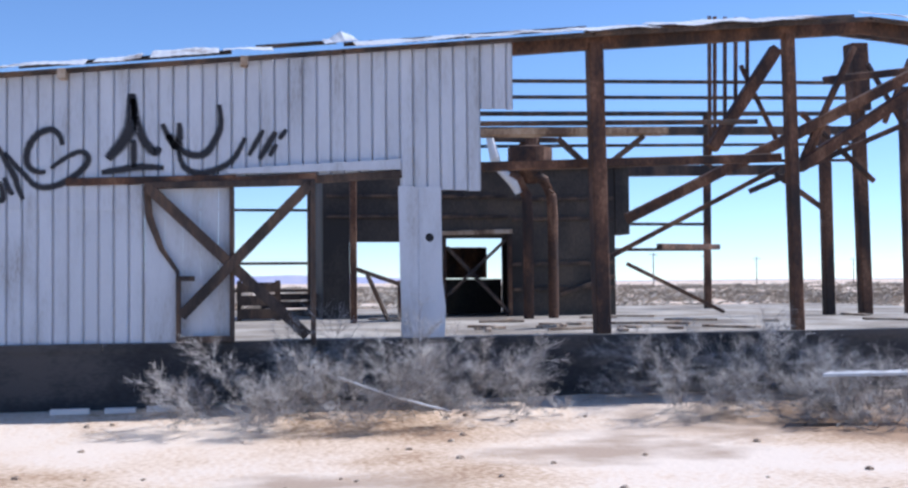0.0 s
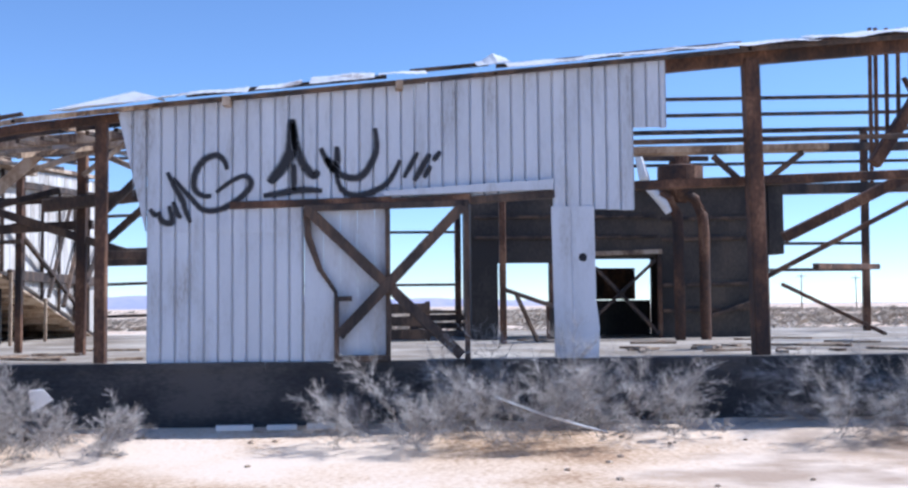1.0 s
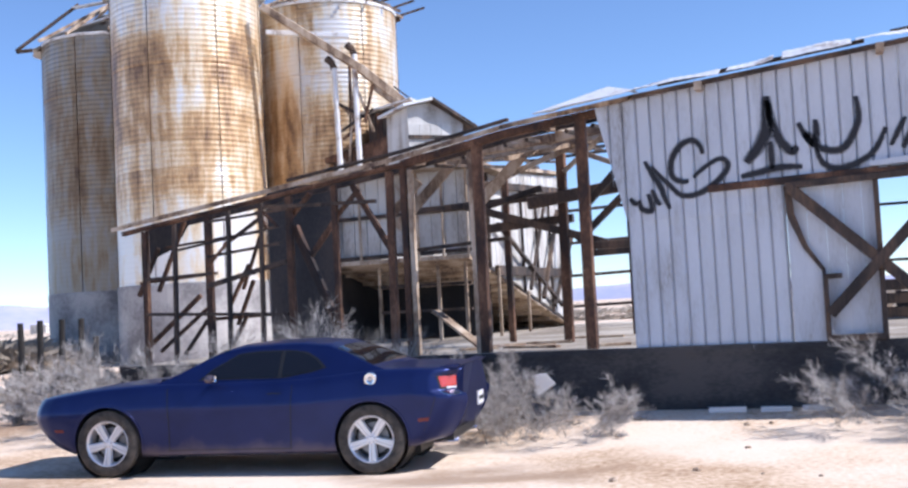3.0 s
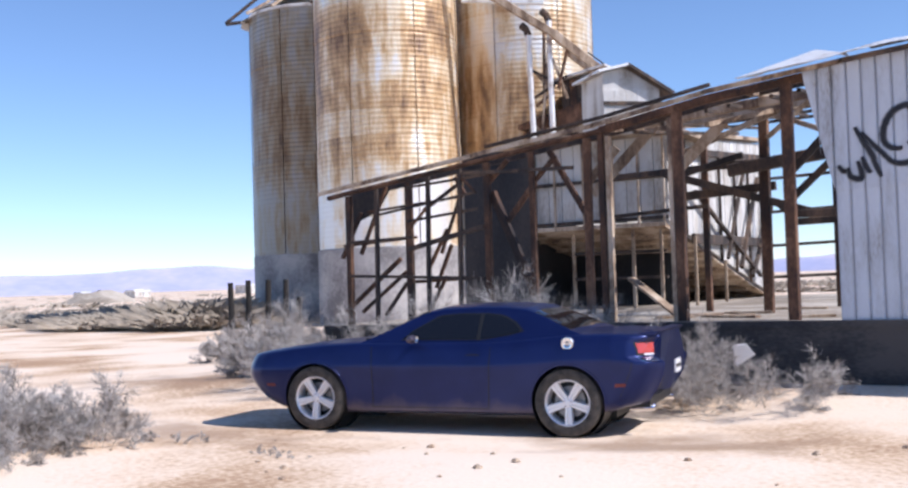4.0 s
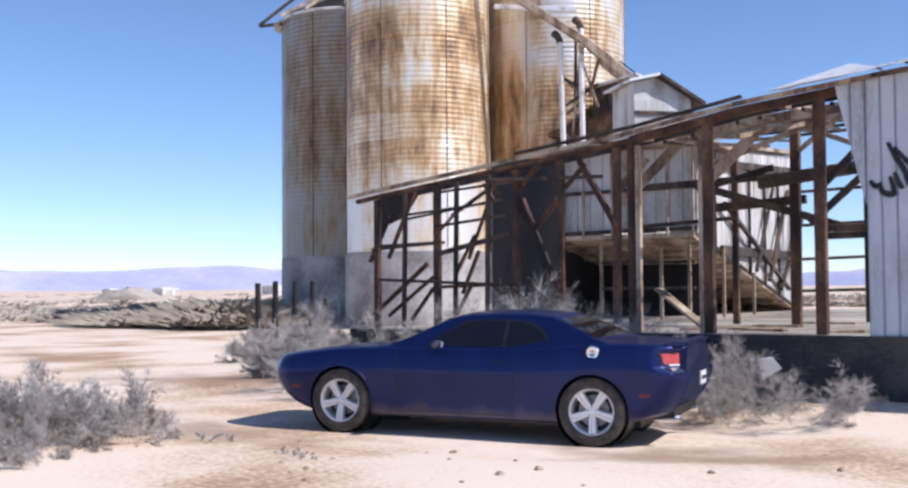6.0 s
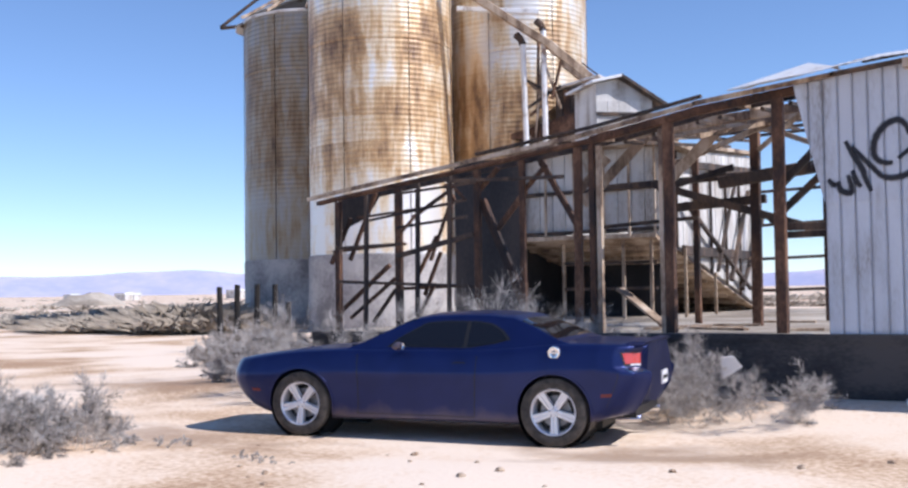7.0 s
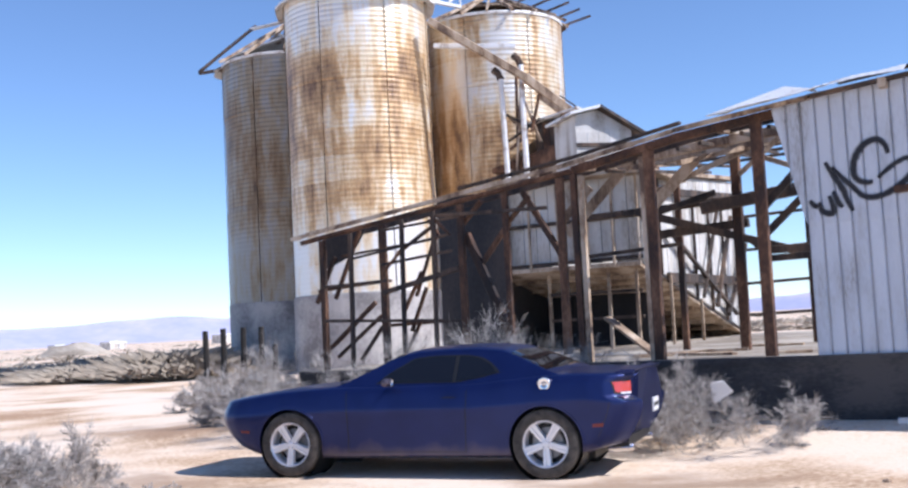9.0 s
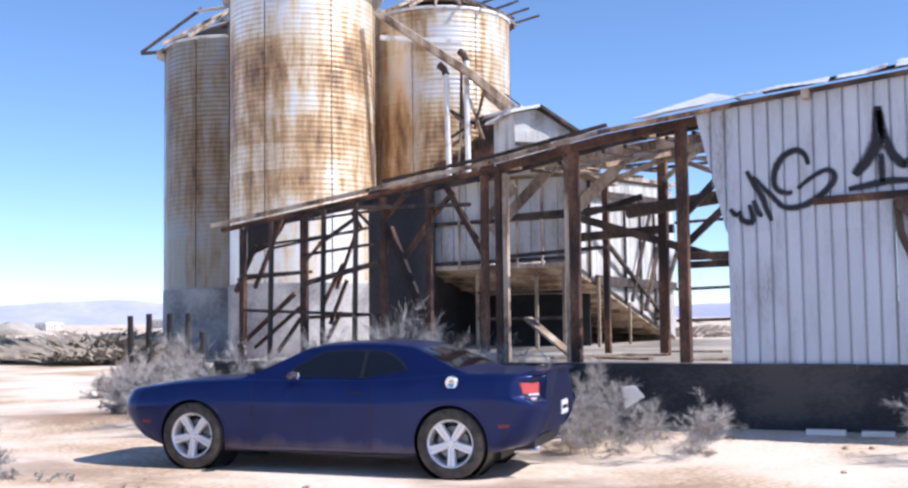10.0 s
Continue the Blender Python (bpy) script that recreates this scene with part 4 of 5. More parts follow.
part("side_wall", Shape().box((-9.36, HY0, 2.5), (-9.3, HY1, 4.2)), M_OLDWHITE, hopper)
# Lower half of this side has its shade painted in.
part("side_wall", Shape().box((-9.36, HY0, ZS), (-9.3, HY1, 2.497)), M_SHADE, hopper, "hopper side below the floor, shade put into its colour")
for x in (-9.2, -8.6, -8.0, -7.4, -6.9, -6.4):
    part("stud", Shape().beam((x, HY0 - 0.1, 2.5), (x, HY0 - 0.1, 4.2), 0.045), M_WOOD, hopper)
for z in (2.62, 3.4):
    part("rail", Shape().beam((-9.3, HY0 - 0.06, z), (HX, HY0 - 0.06, z + 0.05), 0.06, 0.07), M_DARK, hopper)
for x, y in ((-8.4, 20.6), (-7.75, 20.6), (-7.1, 20.4), (-6.55, 20.4), (-6.25, 21.6), (-6.3, 24.0)):
    part("post", Shape().beam((x, y, ZS), (x, y, floor_z(y) - 0.02), 0.06), M_WOOD, hopper)
for z in (1.55, 2.05):
    part("rail", Shape().beam((-8.4, 20.6, z), (-6.5, 20.6, z), 0.06), M_DARK, hopper)
for k in range(6):
    y = HY0 + 0.9 + k * 1.25
    part("stud", Shape().beam((HX + 0.06, y, max(ZS, floor_z(y) - 0.1)), (HX + 0.06, y, 4.2), 0.06), M_DARK, hopper)
part("rail", Shape().beam((HX + 0.07, 21.6, 2.28), (HX + 0.07, 28.2, 2.3), 0.08, 0.2), M_DARK, hopper)
part("rail", Shape().beam((HX + 0.09, HY0, 3.9), (HX + 0.09, HY1, 4.4), 0.06, 0.14), M_DARK, hopper)
part("brace", Shape().beam((HX + 0.14, 21.6, 3.2), (HX + 0.14, 26.8, 1.5), 0.08), M_DARK, hopper)
part("brace", Shape().beam((HX + 0.14, 23.9, 1.9), (HX + 0.14, 25.6, 4.0), 0.07), M_DARK, hopper)
part("brace", Shape().beam((HX + 0.14, 25.0, 1.7), (HX + 0.14, 26.8, 3.8), 0.09), M_DARK, hopper)
part("brace", Shape().beam((HX + 0.14, 26.0, 1.5), (HX + 0.14, 28.2, 3.2), 0.09), M_DARK, hopper)
# flat roof remnant above the hopper and broken eaves
part("roof_edge", Shape().box((-9.5, HY0 - 0.5, 4.22), (HX + 0.3, HY0 + 2.2, 4.3)), M_WOOD, hopper, "bleached boards over the hopper")
part("roof_edge", Shape().prism([(HY0 + 2.2, 4.4), (HY1, 4.82), (HY1, 4.9), (HY0 + 2.2, 4.48)], "x", HX - 0.3, HX + 0.1), M_WOOD, hopper)

# beams and hanging boards between the front wall and the hopper
bars("cross_beam", [((-5.4, 17, 3.18), (-2.7, 17, 2.3), 0.12), ((-5.2, 17.2, 2.8), (-3.7, 17.2, 2.88), 0.13), ((-4.3, 16.8, 3.12), (-2.7, 16.8, 3.3), 0.18), ((-3.6, 17, 2.5), (-2.6, 17, 3.4), 0.1), ((-5.4, 17.3, 3.1), (-4.2, 17.3, 3.4), 0.09), ((-3.5, 16.9, 2.3), (-2.4, 16.9, 2.32), 0.1), ((-6.6, 17.5, 3.2), (-3.5, 17.5, 3.3), 0.1), ((-6.6, 17.4, 2.55), (-4.8, 17.4, 2.65), 0.06)], M_DARK)
bars("inner_post", [((-3.82, 17, ZS), (-3.8, 17, 3.9), 0.14), ((-3.2, 19.5, ZS), (-3.2, 19.5, 3.9), 0.12), ((-5.0, 18, ZS), (-5.0, 18, 3.7), 0.1)], M_RUST)
bars("roof_timber", [((-5.2, 15.2, 3.72), (-2.8, 15.6, 3.98), 0.09, 0.13), ((-5.4, 16.2, 3.78), (-2.7, 16.4, 4.02), 0.09, 0.12), ((-5.6, 17.2, 3.95), (-2.6, 17.3, 4.15), 0.08, 0.12), ((-5.9, 18.5, 4.1), (-2.6, 18.5, 4.3), 0.08, 0.12), ((-6.2, 20, 4.5), (-2.4, 20, 4.6), 0.08, 0.12), ((-4.7, 14.5, 3.75), (-4.5, 20.5, 4.55), 0.09), ((-3.4, 14.5, 3.9), (-3.6, 20.5, 4.6), 0.09), ((-5.3, 14.5, 3.6), (-5.4, 20.2, 4.3), 0.09), ((-4.1, 15.0, 3.6), (-3.0, 17.5, 4.15), 0.07)], M_WOOD, label="bleached roof timber")
bars("loose_rafter", [((x, 14.6, rake(x) - 0.25), (x - 0.3, 21.5, rake(x) + 0.45), 0.05) for x in (-5.0, -4.6, -4.0, -3.7, -3.15, -2.8)], M_DARK)
bars("loose_rafter", [((-4.9, 16.0, 3.3), (-3.0, 16.6, 4.1), 0.08), ((-4.4, 18.0, 4.3), (-2.8, 17.6, 3.6), 0.08), ((-3.4, 15.4, 3.4), (-2.7, 15.6, 4.0), 0.07)], M_WOOD, label="bleached loose rafter")
bars("purlin_bar", [((-6.2, y, 4.15 + 0.07 * (y - 16)), (-2.4, y, 4.3 + 0.07 * (y - 16)), 0.06) for y in (19, 21, 22.5, 24)], M_DARK)
bars("hanging_board", [((-5.98, 15.5, 2.8), (-4.98, 15.5, 3.75), 0.03, 0.15), ((-4.66, 15.5, 3.1), (-4.0, 15.5, 3.7), 0.03, 0.16), ((-5.9, 15.0, 2.9), (-5.4, 15.0, 3.4), 0.03, 0.12)], M_WOOD, label="bleached hanging board")
bars("fallen_board", [((-5.4, 15.4, 1.55), (-4.6, 15.0, ZS + 0.05), 0.16, 0.04)], M_WOOD, label="pale board leaning on the slab")
bars("knee_brace", [((-2.9, YF + 0.3, 2.85), (-2.35, YF + 0.3, 3.4), 0.09), ((-2.95, YF + 0.3, 2.3), (-2.3, YF + 0.3, 2.3), 0.1)], M_DARK)
# slender rails in the low bay, and diagonals standing in for shadows of bars
bars("shadow_brace", [((-9.76, 14.50, 2.00), (-9.40, 14.50, 2.69), 0.060), ((-9.45, 14.55, 2.05), (-8.97, 14.55, 3.06), 0.055), ((-8.30, 14.60, 1.76), (-7.95, 14.60, 2.37), 0.050), ((-8.11, 14.50, 1.50), (-7.83, 14.50, 2.13), 0.050), ((-9.74, 14.55, 1.17), (-8.74, 14.55, 1.96), 0.060), ((-9.48, 14.60, 1.16), (-8.67, 14.60, 1.76), 0.050), ((-9.00, 14.50, 1.11), (-8.61, 14.50, 1.59), 0.050), ((-8.03, 14.55, 2.01), (-7.70, 14.55, 2.82), 0.045), ((-7.80, 14.60, 3.13), (-7.63, 14.60, 2.86), 0.050), ((-9.29, 14.50, 2.69), (-7.62, 14.50, 2.83), 0.035), ((-9.76, 14.55, 2.19), (-8.45, 14.55, 2.27), 0.040), ((-8.57, 14.60, 1.60), (-7.55, 14.60, 1.63), 0.050), ((-8.24, 14.50, 1.15), (-7.93, 14.50, 1.67), 0.050)], M_RUST)

# ---- small cupola over the hopper ----
hut = thing("cupola", "small white gabled cupola above the grain hopper", "cupola")
ca = radians(42)
hm = Matrix.Translation((-9.85, 28.4, 4.62)) @ Matrix.Rotation(ca, 4, "Z")
hut.matrix_world = hm
part("tower", Shape().box((-0.75, 0.0, -0.2), (0.85, 1.6, 1.95)), M_OLDWHITE, hut)
for k in range(5):
    part("board", Shape().box((-0.75 + 0.32 * k, -0.03, -0.2), (-0.44 + 0.32 * k, -0.004, 1.9)), M_OLDWHITE, hut)
part("gable", Shape().prism([(-0.75, 1.95), (0.85, 1.95), (-0.1, 2.5), (-0.75, 2.36)], "y", 0.0, 1.6), M_OLDWHITE, hut)
part("roof_slope", Shape().prism([(1.15, 1.77), (-0.1, 2.53), (-0.1, 2.61), (1.2, 1.85)], "y", -0.25, 1.8), M_DARK, hut)
part("roof_slope", Shape().prism([(-0.95, 2.34), (-0.1, 2.53), (-0.1, 2.6), (-0.95, 2.41)], "y", -0.25, 1.8), M_ZINC, hut)
part("sill", Shape().box((-0.75, -0.08, 1.5), (0.9, 0.0, 1.6)), M_DARK, hut)
part("sill", Shape().box((-0.75, -0.1, 1.0), (0.2, -0.032, 1.1)), M_DARK, hut)
part("under_frame", Shape().box((-1.1, 0.1, -0.75), (1.0, 1.9, -0.21)), M_WOOD, hut)


# ---- silos ----
def silo(px, py, r, h, rust, clean, seed, label, tone=1.0):
    s = thing("grain_silo", label, "silo", "grain silos", at=pose(px, py, 0, 0, 0, seed * 37))
    m = silo_material("rusted_silo_sheets", rust, clean, tone)
    sh = Shape()
    seg, pitch, z0 = 96, 0.2, 3.0
    n = int((h - z0) / pitch * 4)
    sh.uv = []
    for j in range(n + 1):
        z = z0 + (h - z0) * j / n
        rr = r + (0.004 + 0.009 * smooth01(5.2, 6.4, z)) * math.sin(2 * math.pi * (z - z0) / pitch)
        rr -= 0.02 * (int((z - z0) / 4.2) % 2)
        for k in range(seg + 1):
            a = 2 * math.pi * k / seg
            dent = 0.02 * noise.noise((math.cos(a) * 1.3 + seed, math.sin(a) * 1.3, z * 0.35))
            sh.v.append(((rr + dent) * math.cos(a), (rr + dent) * math.sin(a), z))
            sh.uv.append((a * r + seed * 11.3 + 5.1, z))
    w = seg + 1
    sh.f = [(j * w + k, j * w + k + 1, (j + 1) * w + k + 1, (j + 1) * w + k) for j in range(n) for k in range(seg)]
    part("shell", sh, m, s, smooth=True)
    part("base_ring", Shape().lathe([(r + 0.06, -0.3), (r + 0.06, 2.96), (r + 0.04, 3.02), (r - 0.1, 3.02)], 64), M_BASE, s, "pale concrete base ring")
    for k in range(7):
        a = 2 * math.pi * (k + 0.3) / 7
        c, q = math.cos(a) * (r + 0.02), math.sin(a) * (r + 0.02)
        part("seam", Shape().beam((c, q, 3.03), (c, q, h), 0.014, 0.03), M_RUST, s)
    part("top_rim", Shape().lathe([(r + 0.05, h - 0.08), (r + 0.07, h), (r + 0.05, h + 0.05), (r - 0.05, h + 0.05), (r - 0.07, h - 0.08)], 64), M_ZINC, s)
    return s


def silo_rafters(s, r, h, apex, lo, hi, n, m=M_WOOD):
    for k in range(n):
        a = radians(lo + (hi - lo) * k / max(1, n - 1))
        part("rafter", Shape().beam(((r + 0.35) * math.cos(a), (r + 0.35) * math.sin(a), h - 0.02), (0.3 * math.cos(a), 0.3 * math.sin(a), apex), 0.09, 0.12), m, s)


def place(px, d):
    """Standing point of a silo: degrees to the left of straight ahead, and distance."""
    a = radians(px)
    return -math.sin(a) * d, math.cos(a) * d


S2 = place(31.52, 46.0)
S1 = place(34.9, 52.2)
S3 = place(24.5, 48.6)
sa = silo(*S2, 2.95, 15.0, 0.37, 13.0, 1, "tall corrugated silo streaked golden rust, concrete base", 1.1)
sb = silo(*S1, 3.2, 13.95, 0.34, 12.6, 2, "grey and brown corrugated silo, roof half gone", 0.4)
sc = silo(*S3, 3.03, 14.4, 0.42, 10.6, 3, "rusty silo with bright bare-metal top, open roof frame", 0.95)
for s in (sa, sb, sc):
    s.rotation_euler = (0, 0, 0)


def cone_piece(s, r, h, apex, lo, hi, m=M_ZINC, over=0.4):
    sh = Shape()
    n = 24
    for k in range(n + 1):
        a = radians(lo + (hi - lo) * k / n)
        c, q = math.cos(a), math.sin(a)
        e = over + 0.06 * math.sin(k * 2.1)
        sh.v += [((r + e) * c, (r + e) * q, h - e * (apex - h) / r + 0.05), (0.4 * c, 0.4 * q, apex), ((r + e) * c, (r + e) * q, h - e * (apex - h) / r - 0.02), (0.4 * c, 0.4 * q, apex - 0.06)]
    sh.f = [(4 * k, 4 * k + 4, 4 * k + 5, 4 * k + 1) for k in range(n)] + [(4 * k + 2, 4 * k + 3, 4 * k + 7, 4 * k + 6) for k in range(n)] + [(4 * k, 4 * k + 2, 4 * k + 6, 4 * k + 4) for k in range(n)]
    part("roof", sh, m, s)


cone_piece(sa, 2.95, 15.0, 16.6, 0, 360)
cone_piece(sb, 3.2, 13.95, 15.6, 30, 225)
part("eave_board", Shape().beam((-3.5, -2.45, 13.8), (-2.3, -1.85, 13.93), 0.3, 0.1), M_DARK, sb)
silo_rafters(sb, 3.2, 13.95, 16.0, 150, 330, 7)
part("roof_strip", Shape().beam((-3.5, -2.45, 13.85), (-1.3, -0.92, 16.0), 0.2, 0.12), M_DARK, sb)
part("roof_strip", Shape().beam((-2.6, -2.0, 14.3), (1.6, -2.4, 14.75), 0.25, 0.1), M_ZINC, sb)
part("roof_strip", Shape().beam((-1.5, -1.0, 15.85), (1.5, -1.6, 15.7), 0.3, 0.08), M_ZINC, sb)
silo_rafters(sc, 3.03, 14.4, 15.9, 180, 385, 12)
part("roof_ring", Shape().lathe([(1.6, 15.05), (1.75, 15.05), (1.75, 15.15), (1.6, 15.15), (1.6, 15.05)], 40), M_WOOD, sc)
cone_piece(sc, 3.03, 14.4, 15.8, 20, 190, M_DARK, 0.2)
for k in range(7):
    part("roof_lath", Shape().beam((0.8 + 0.35 * k, -1.4 + 0.5 * k, 15.75 - 0.2 * k), (2.1 + 0.3 * k, -1.0 + 0.5 * k, 16.3 - 0.24 * k), 0.09), M_DARK, sc)

# gangway and chutes between the silo tops
gang = thing("gangway", "pale broken gangway rails between the silo tops", "gangway")
g0, g1 = Vector((S2[0] + 2.4, S2[1] - 1.2, 14.9)), Vector((S3[0] - 0.2, S3[1] - 2.6, 15.0))
for dz, w in ((0, 0.14), (0.55, 0.08), (0.95, 0.08)):
    part("rail", Shape().beam(g0 + Vector((0, 0, dz)), g1 + Vector((0, 0, dz - 0.1)), w), M_ZINC, gang)
for k in range(7):
    p = g0.lerp(g1, k / 6)
    part("upright", Shape().beam(p, p + Vector((0.25 * (k % 2), 0, 0.95)), 0.07), M_ZINC, gang)
    part("stay", Shape().beam(p, g0.lerp(g1, min(1, (k + 1) / 6)) + Vector((0, 0, 0.55)), 0.06), M_ZINC, gang)
part("strut", Shape().beam((-20.6, 39.5, 12.85), (-17.6, 40.8, 12.6), 0.18), M_ZINC, gang)

chute = thing("grain_chute", "long weathered timber grain chute sloping down from the silos", "chute")
c0, c1 = Vector((-20.5, 39.0, 13.75)), Vector((-17.0, 40.3, 11.15))
cd = Vector((-14.4, 41.6, 8.65))
part("trough", Shape().beam(c0, c1, 0.34, 0.3), M_WOOD, chute)
part("trough", Shape().beam(c1, cd, 0.36, 0.34), M_WOOD, chute)
part("trough", Shape().beam((-16.6, 40.6, 10.5), (-14.2, 41.4, 8.3), 0.3, 0.3), M_WOOD, chute)
for a, b in (((-18.0, 40.1, 11.2), (-17.9, 40.2, 5.0)), ((-17.2, 40.3, 11.7), (-17.2, 40.4, 5.0))):
    part("downpipe", Shape().tube([a, b], 0.11, 12), M_ZINC, chute, "pale round downpipe")
    part("elbow", Shape().tube([Vector(a) + Vector((-0.28, 0, 0.42)), Vector(a) + Vector((-0.1, 0, 0.25)), Vector(a)], 0.15, 10), M_DARK, chute)
for k in range(4):
    z = 6.0 + 1.3 * k
    part("strut", Shape().beam((-18.1, 40.25, z), (-16.6, 40.55, z + 0.9 * (-1) ** k), 0.1), M_DARK, chute)
part("cable", Shape().tube([(-16.6, 42.9, 10.8), (-14.0, 41.5, 8.8)], 0.03, 6), M_DARK, chute)
# headhouse at the foot of the chutes
head = thing("headhouse", "weathered timber and rusty tin headhouse below the silos", "headhouse")
part("body", Shape().box((-18.6, 41.0, 0), (-13.6, 45.0, 7.6)), M_RUST, head)
for k in range(9):
    part("board", Shape().box((-18.6 + 0.56 * k, 40.95, 4.5 + (k % 3) * 0.4), (-18.1 + 0.56 * k, 40.99, 7.6)), M_WOOD if k % 3 else M_RUST, head)
part("roof", Shape().prism([(-18.9, 7.6), (-13.3, 7.6), (-13.3, 7.72), (-16.0, 8.5), (-18.9, 7.8)], "y", 40.8, 45.2), M_RUST, head)

part("upper_room", Shape().box((-17.0, 41.0, 7.7), (-15.3, 43.0, 9.5)), M_SHED, head, "dark tin upper room")
for k in range(5):
    part("tin_strip", Shape().box((-17.0 + 0.34 * k, 40.95, 7.72 + 0.1 * (k % 2)), (-16.72 + 0.34 * k, 40.985, 9.4)), M_RUST if k % 2 else M_DARK, head)
part("upper_roof", Shape().prism([(-17.3, 9.35), (-15.1, 9.75), (-15.1, 9.83), (-17.3, 9.43)], "y", 40.7, 43.2), M_ZINC, head)
for k, (x0, x1, z0, z1) in enumerate(((-17.75, -17.3, 6.2, 10.9), (-17.6, -17.5, 5.4, 11.3), (-17.9, -17.25, 9.8, 9.0), (-17.85, -17.2, 8.4, 8.9), (-17.9, -17.3, 7.6, 6.7), (-16.9, -16.5, 9.0, 10.6), (-17.1, -16.6, 10.2, 8.6))):
    part("scaffold_bar", Shape().beam((x0, 40.35, z0), (x1, 40.5, z1), 0.09, 0.12), M_RUST if k % 2 else M_WOOD, head)

# ---- fence, poles, far buildings ----
def ray_point(deg, d):
    a = radians(deg)
    return -math.sin(a) * d, math.cos(a) * d


for deg, d, h in ((39.6, 31, 1.75), (38.8, 31, 1.8), (37.85, 31, 1.8), (36.95, 31, 1.8), (36.3, 32, 1.3)):
    x, y = ray_point(deg, d)
    p = part("fence_post", Shape().tube([(x, y, -0.2), (x + rnd.uniform(-0.05, 0.05), y, h)], [0.09, 0.075], 10), M_TAR)
    tagged(p, "dark weathered timber fence post in dry brush", "fence post", "fence posts")
for deg, d, h in ((-18.9, 170, 9), (-15.5, 260, 9), (-21.5, 300, 9), (-24, 330, 9), (-26.5, 380, 9), (-31, 420, 9)):
    x, y = ray_point(deg, d)
    p = thing("utility_pole", "thin grey utility pole far across the plain", "pole", "utility poles")
    part("pole", Shape().tube([(x, y, -0.3), (x, y, h)], [0.16, 0.11], 8), M_DARK, p)
    part("crossarm", Shape().beam((x - 1.1, y, h - 0.6), (x + 1.1, y, h - 0.6), 0.14), M_DARK, p)
for deg, d, w, h in ((46.8, 300, 3, 1.5), (44.4, 330, 4, 1.7), (43.9, 340, 2.5, 1.6), (39.0, 380, 6, 2.4)):
    x, y = ray_point(deg, d)
    b = thing("far_trailer", "small pale building far out in the desert", "building", "far buildings", at=pose(x, y, 0))
    part("wall", Shape().box((-w / 2, -1.5, -0.2), (w / 2, 1.5, h)), M_OLDWHITE, b)
    part("roof", Shape().prism([(-w / 2 - 0.2, h), (w / 2 + 0.2, h), (w / 2 - 0.4, h + 0.5), (-w / 2 + 0.4, h + 0.5)], "y", -1.7, 1.7), M_ZINC, b)
for deg, d, w, h in ((46.0, 190, 12, 1.8),):
    x, y = ray_point(deg, d)
    sh = Shape().lathe([(w / 2, -0.2), (w * 0.44, h * 0.25), (w * 0.36, h * 0.5), (w * 0.25, h * 0.75), (w * 0.12, h * 0.95), (0.3, h)], 28, "z", (x, y, 0))
    sh.v = [(p + 1.3 * noise.noise((p * 0.3, q * 0.3, 1)), q, z * (1 + 0.5 * noise.noise((p * 0.4, q * 0.4, 7)))) for p, q, z in sh.v]
    tagged(part("dirt_mound", sh, M_TAN, smooth=True), "low olive-brown dirt mound on the plain", "mound")

# ---- scraps by the slab ----
for x, y, a, n in ((-3.35, 13.1, 0.9, 0.26), (-3.85, 13.05, 0.3, 0.16)):
    s = Shape().prism([(0, 0), (n, 0.03), (n * 0.85, n * 0.75), (n * 0.3, n * 0.95)], "y", 0, 0.02)
    ob = part("white_scrap", s, M_SCRAP_SUN)
    ob.matrix_world = pose(x, y, ground_z(x, y) + 0.28 * (n > 0.2) + 0.2, 15, -25, math.degrees(a) * 0.3)
    tagged(ob, "torn white sheet scrap caught in a dry bush", "scrap")
tagged(part("fallen_pipe", Shape().tube([(1.75, 12.75, 0.62), (2.3, 12.55, 0.42), (2.95, 12.45, 0.24)], 0.013, 8), M_ZINC), "thin pale bent pipe lying in dry bush", "pipe")
tagged(part("tin_sheet", Shape().prism([(7.15, 12.0), (8.6, 11.85), (8.7, 12.25), (7.45, 12.35)], "z", 0.55, 0.58), M_ZINC), "pale tin sheet lying on a dry bush", "sheet")
# White strips stand in for sunlight passing through gaps at the slab's foot.
for a, b in ((-1.45, -1.02), (-0.85, -0.5), (-0.38, -0.05)):
    tagged(part("sunlit_strip", Shape().box((a, 13.86, 0.02), (b, 13.96, ground_z((a + b) / 2, 13.9) + 0.05)), M_SCRAP_SUN), "white strip standing in for sunlight at the slab's foot", "board", "boards by the slab")
for k in range(90):
    x, y = rnd.uniform(-9, 9), rnd.uniform(7.5, 13.6)
    if -9 < x < -3 and 9.8 < y < 13:
        continue
    q = rnd.uniform(0.015, 0.05)
    sh = Shape().lathe([(0.001, -q * 0.3), (q, 0), (q * 0.7, q * 0.5), (0.001, q * 0.7)], 6)
    st = part("stone", sh, M_WOOD)
    st.location = (x, y, ground_z(x, y))
    st.rotation_euler = (rnd.uniform(-0.4, 0.4), rnd.uniform(-0.4, 0.4), rnd.uniform(0, 6))
    tagged(st, "small brown stone on the sand", "stone", "stones")

# ---- the parked car ----
AX_F, AX_R, R_WHEEL, R_ARCH = 0.97, 3.916, 0.36, 0.395


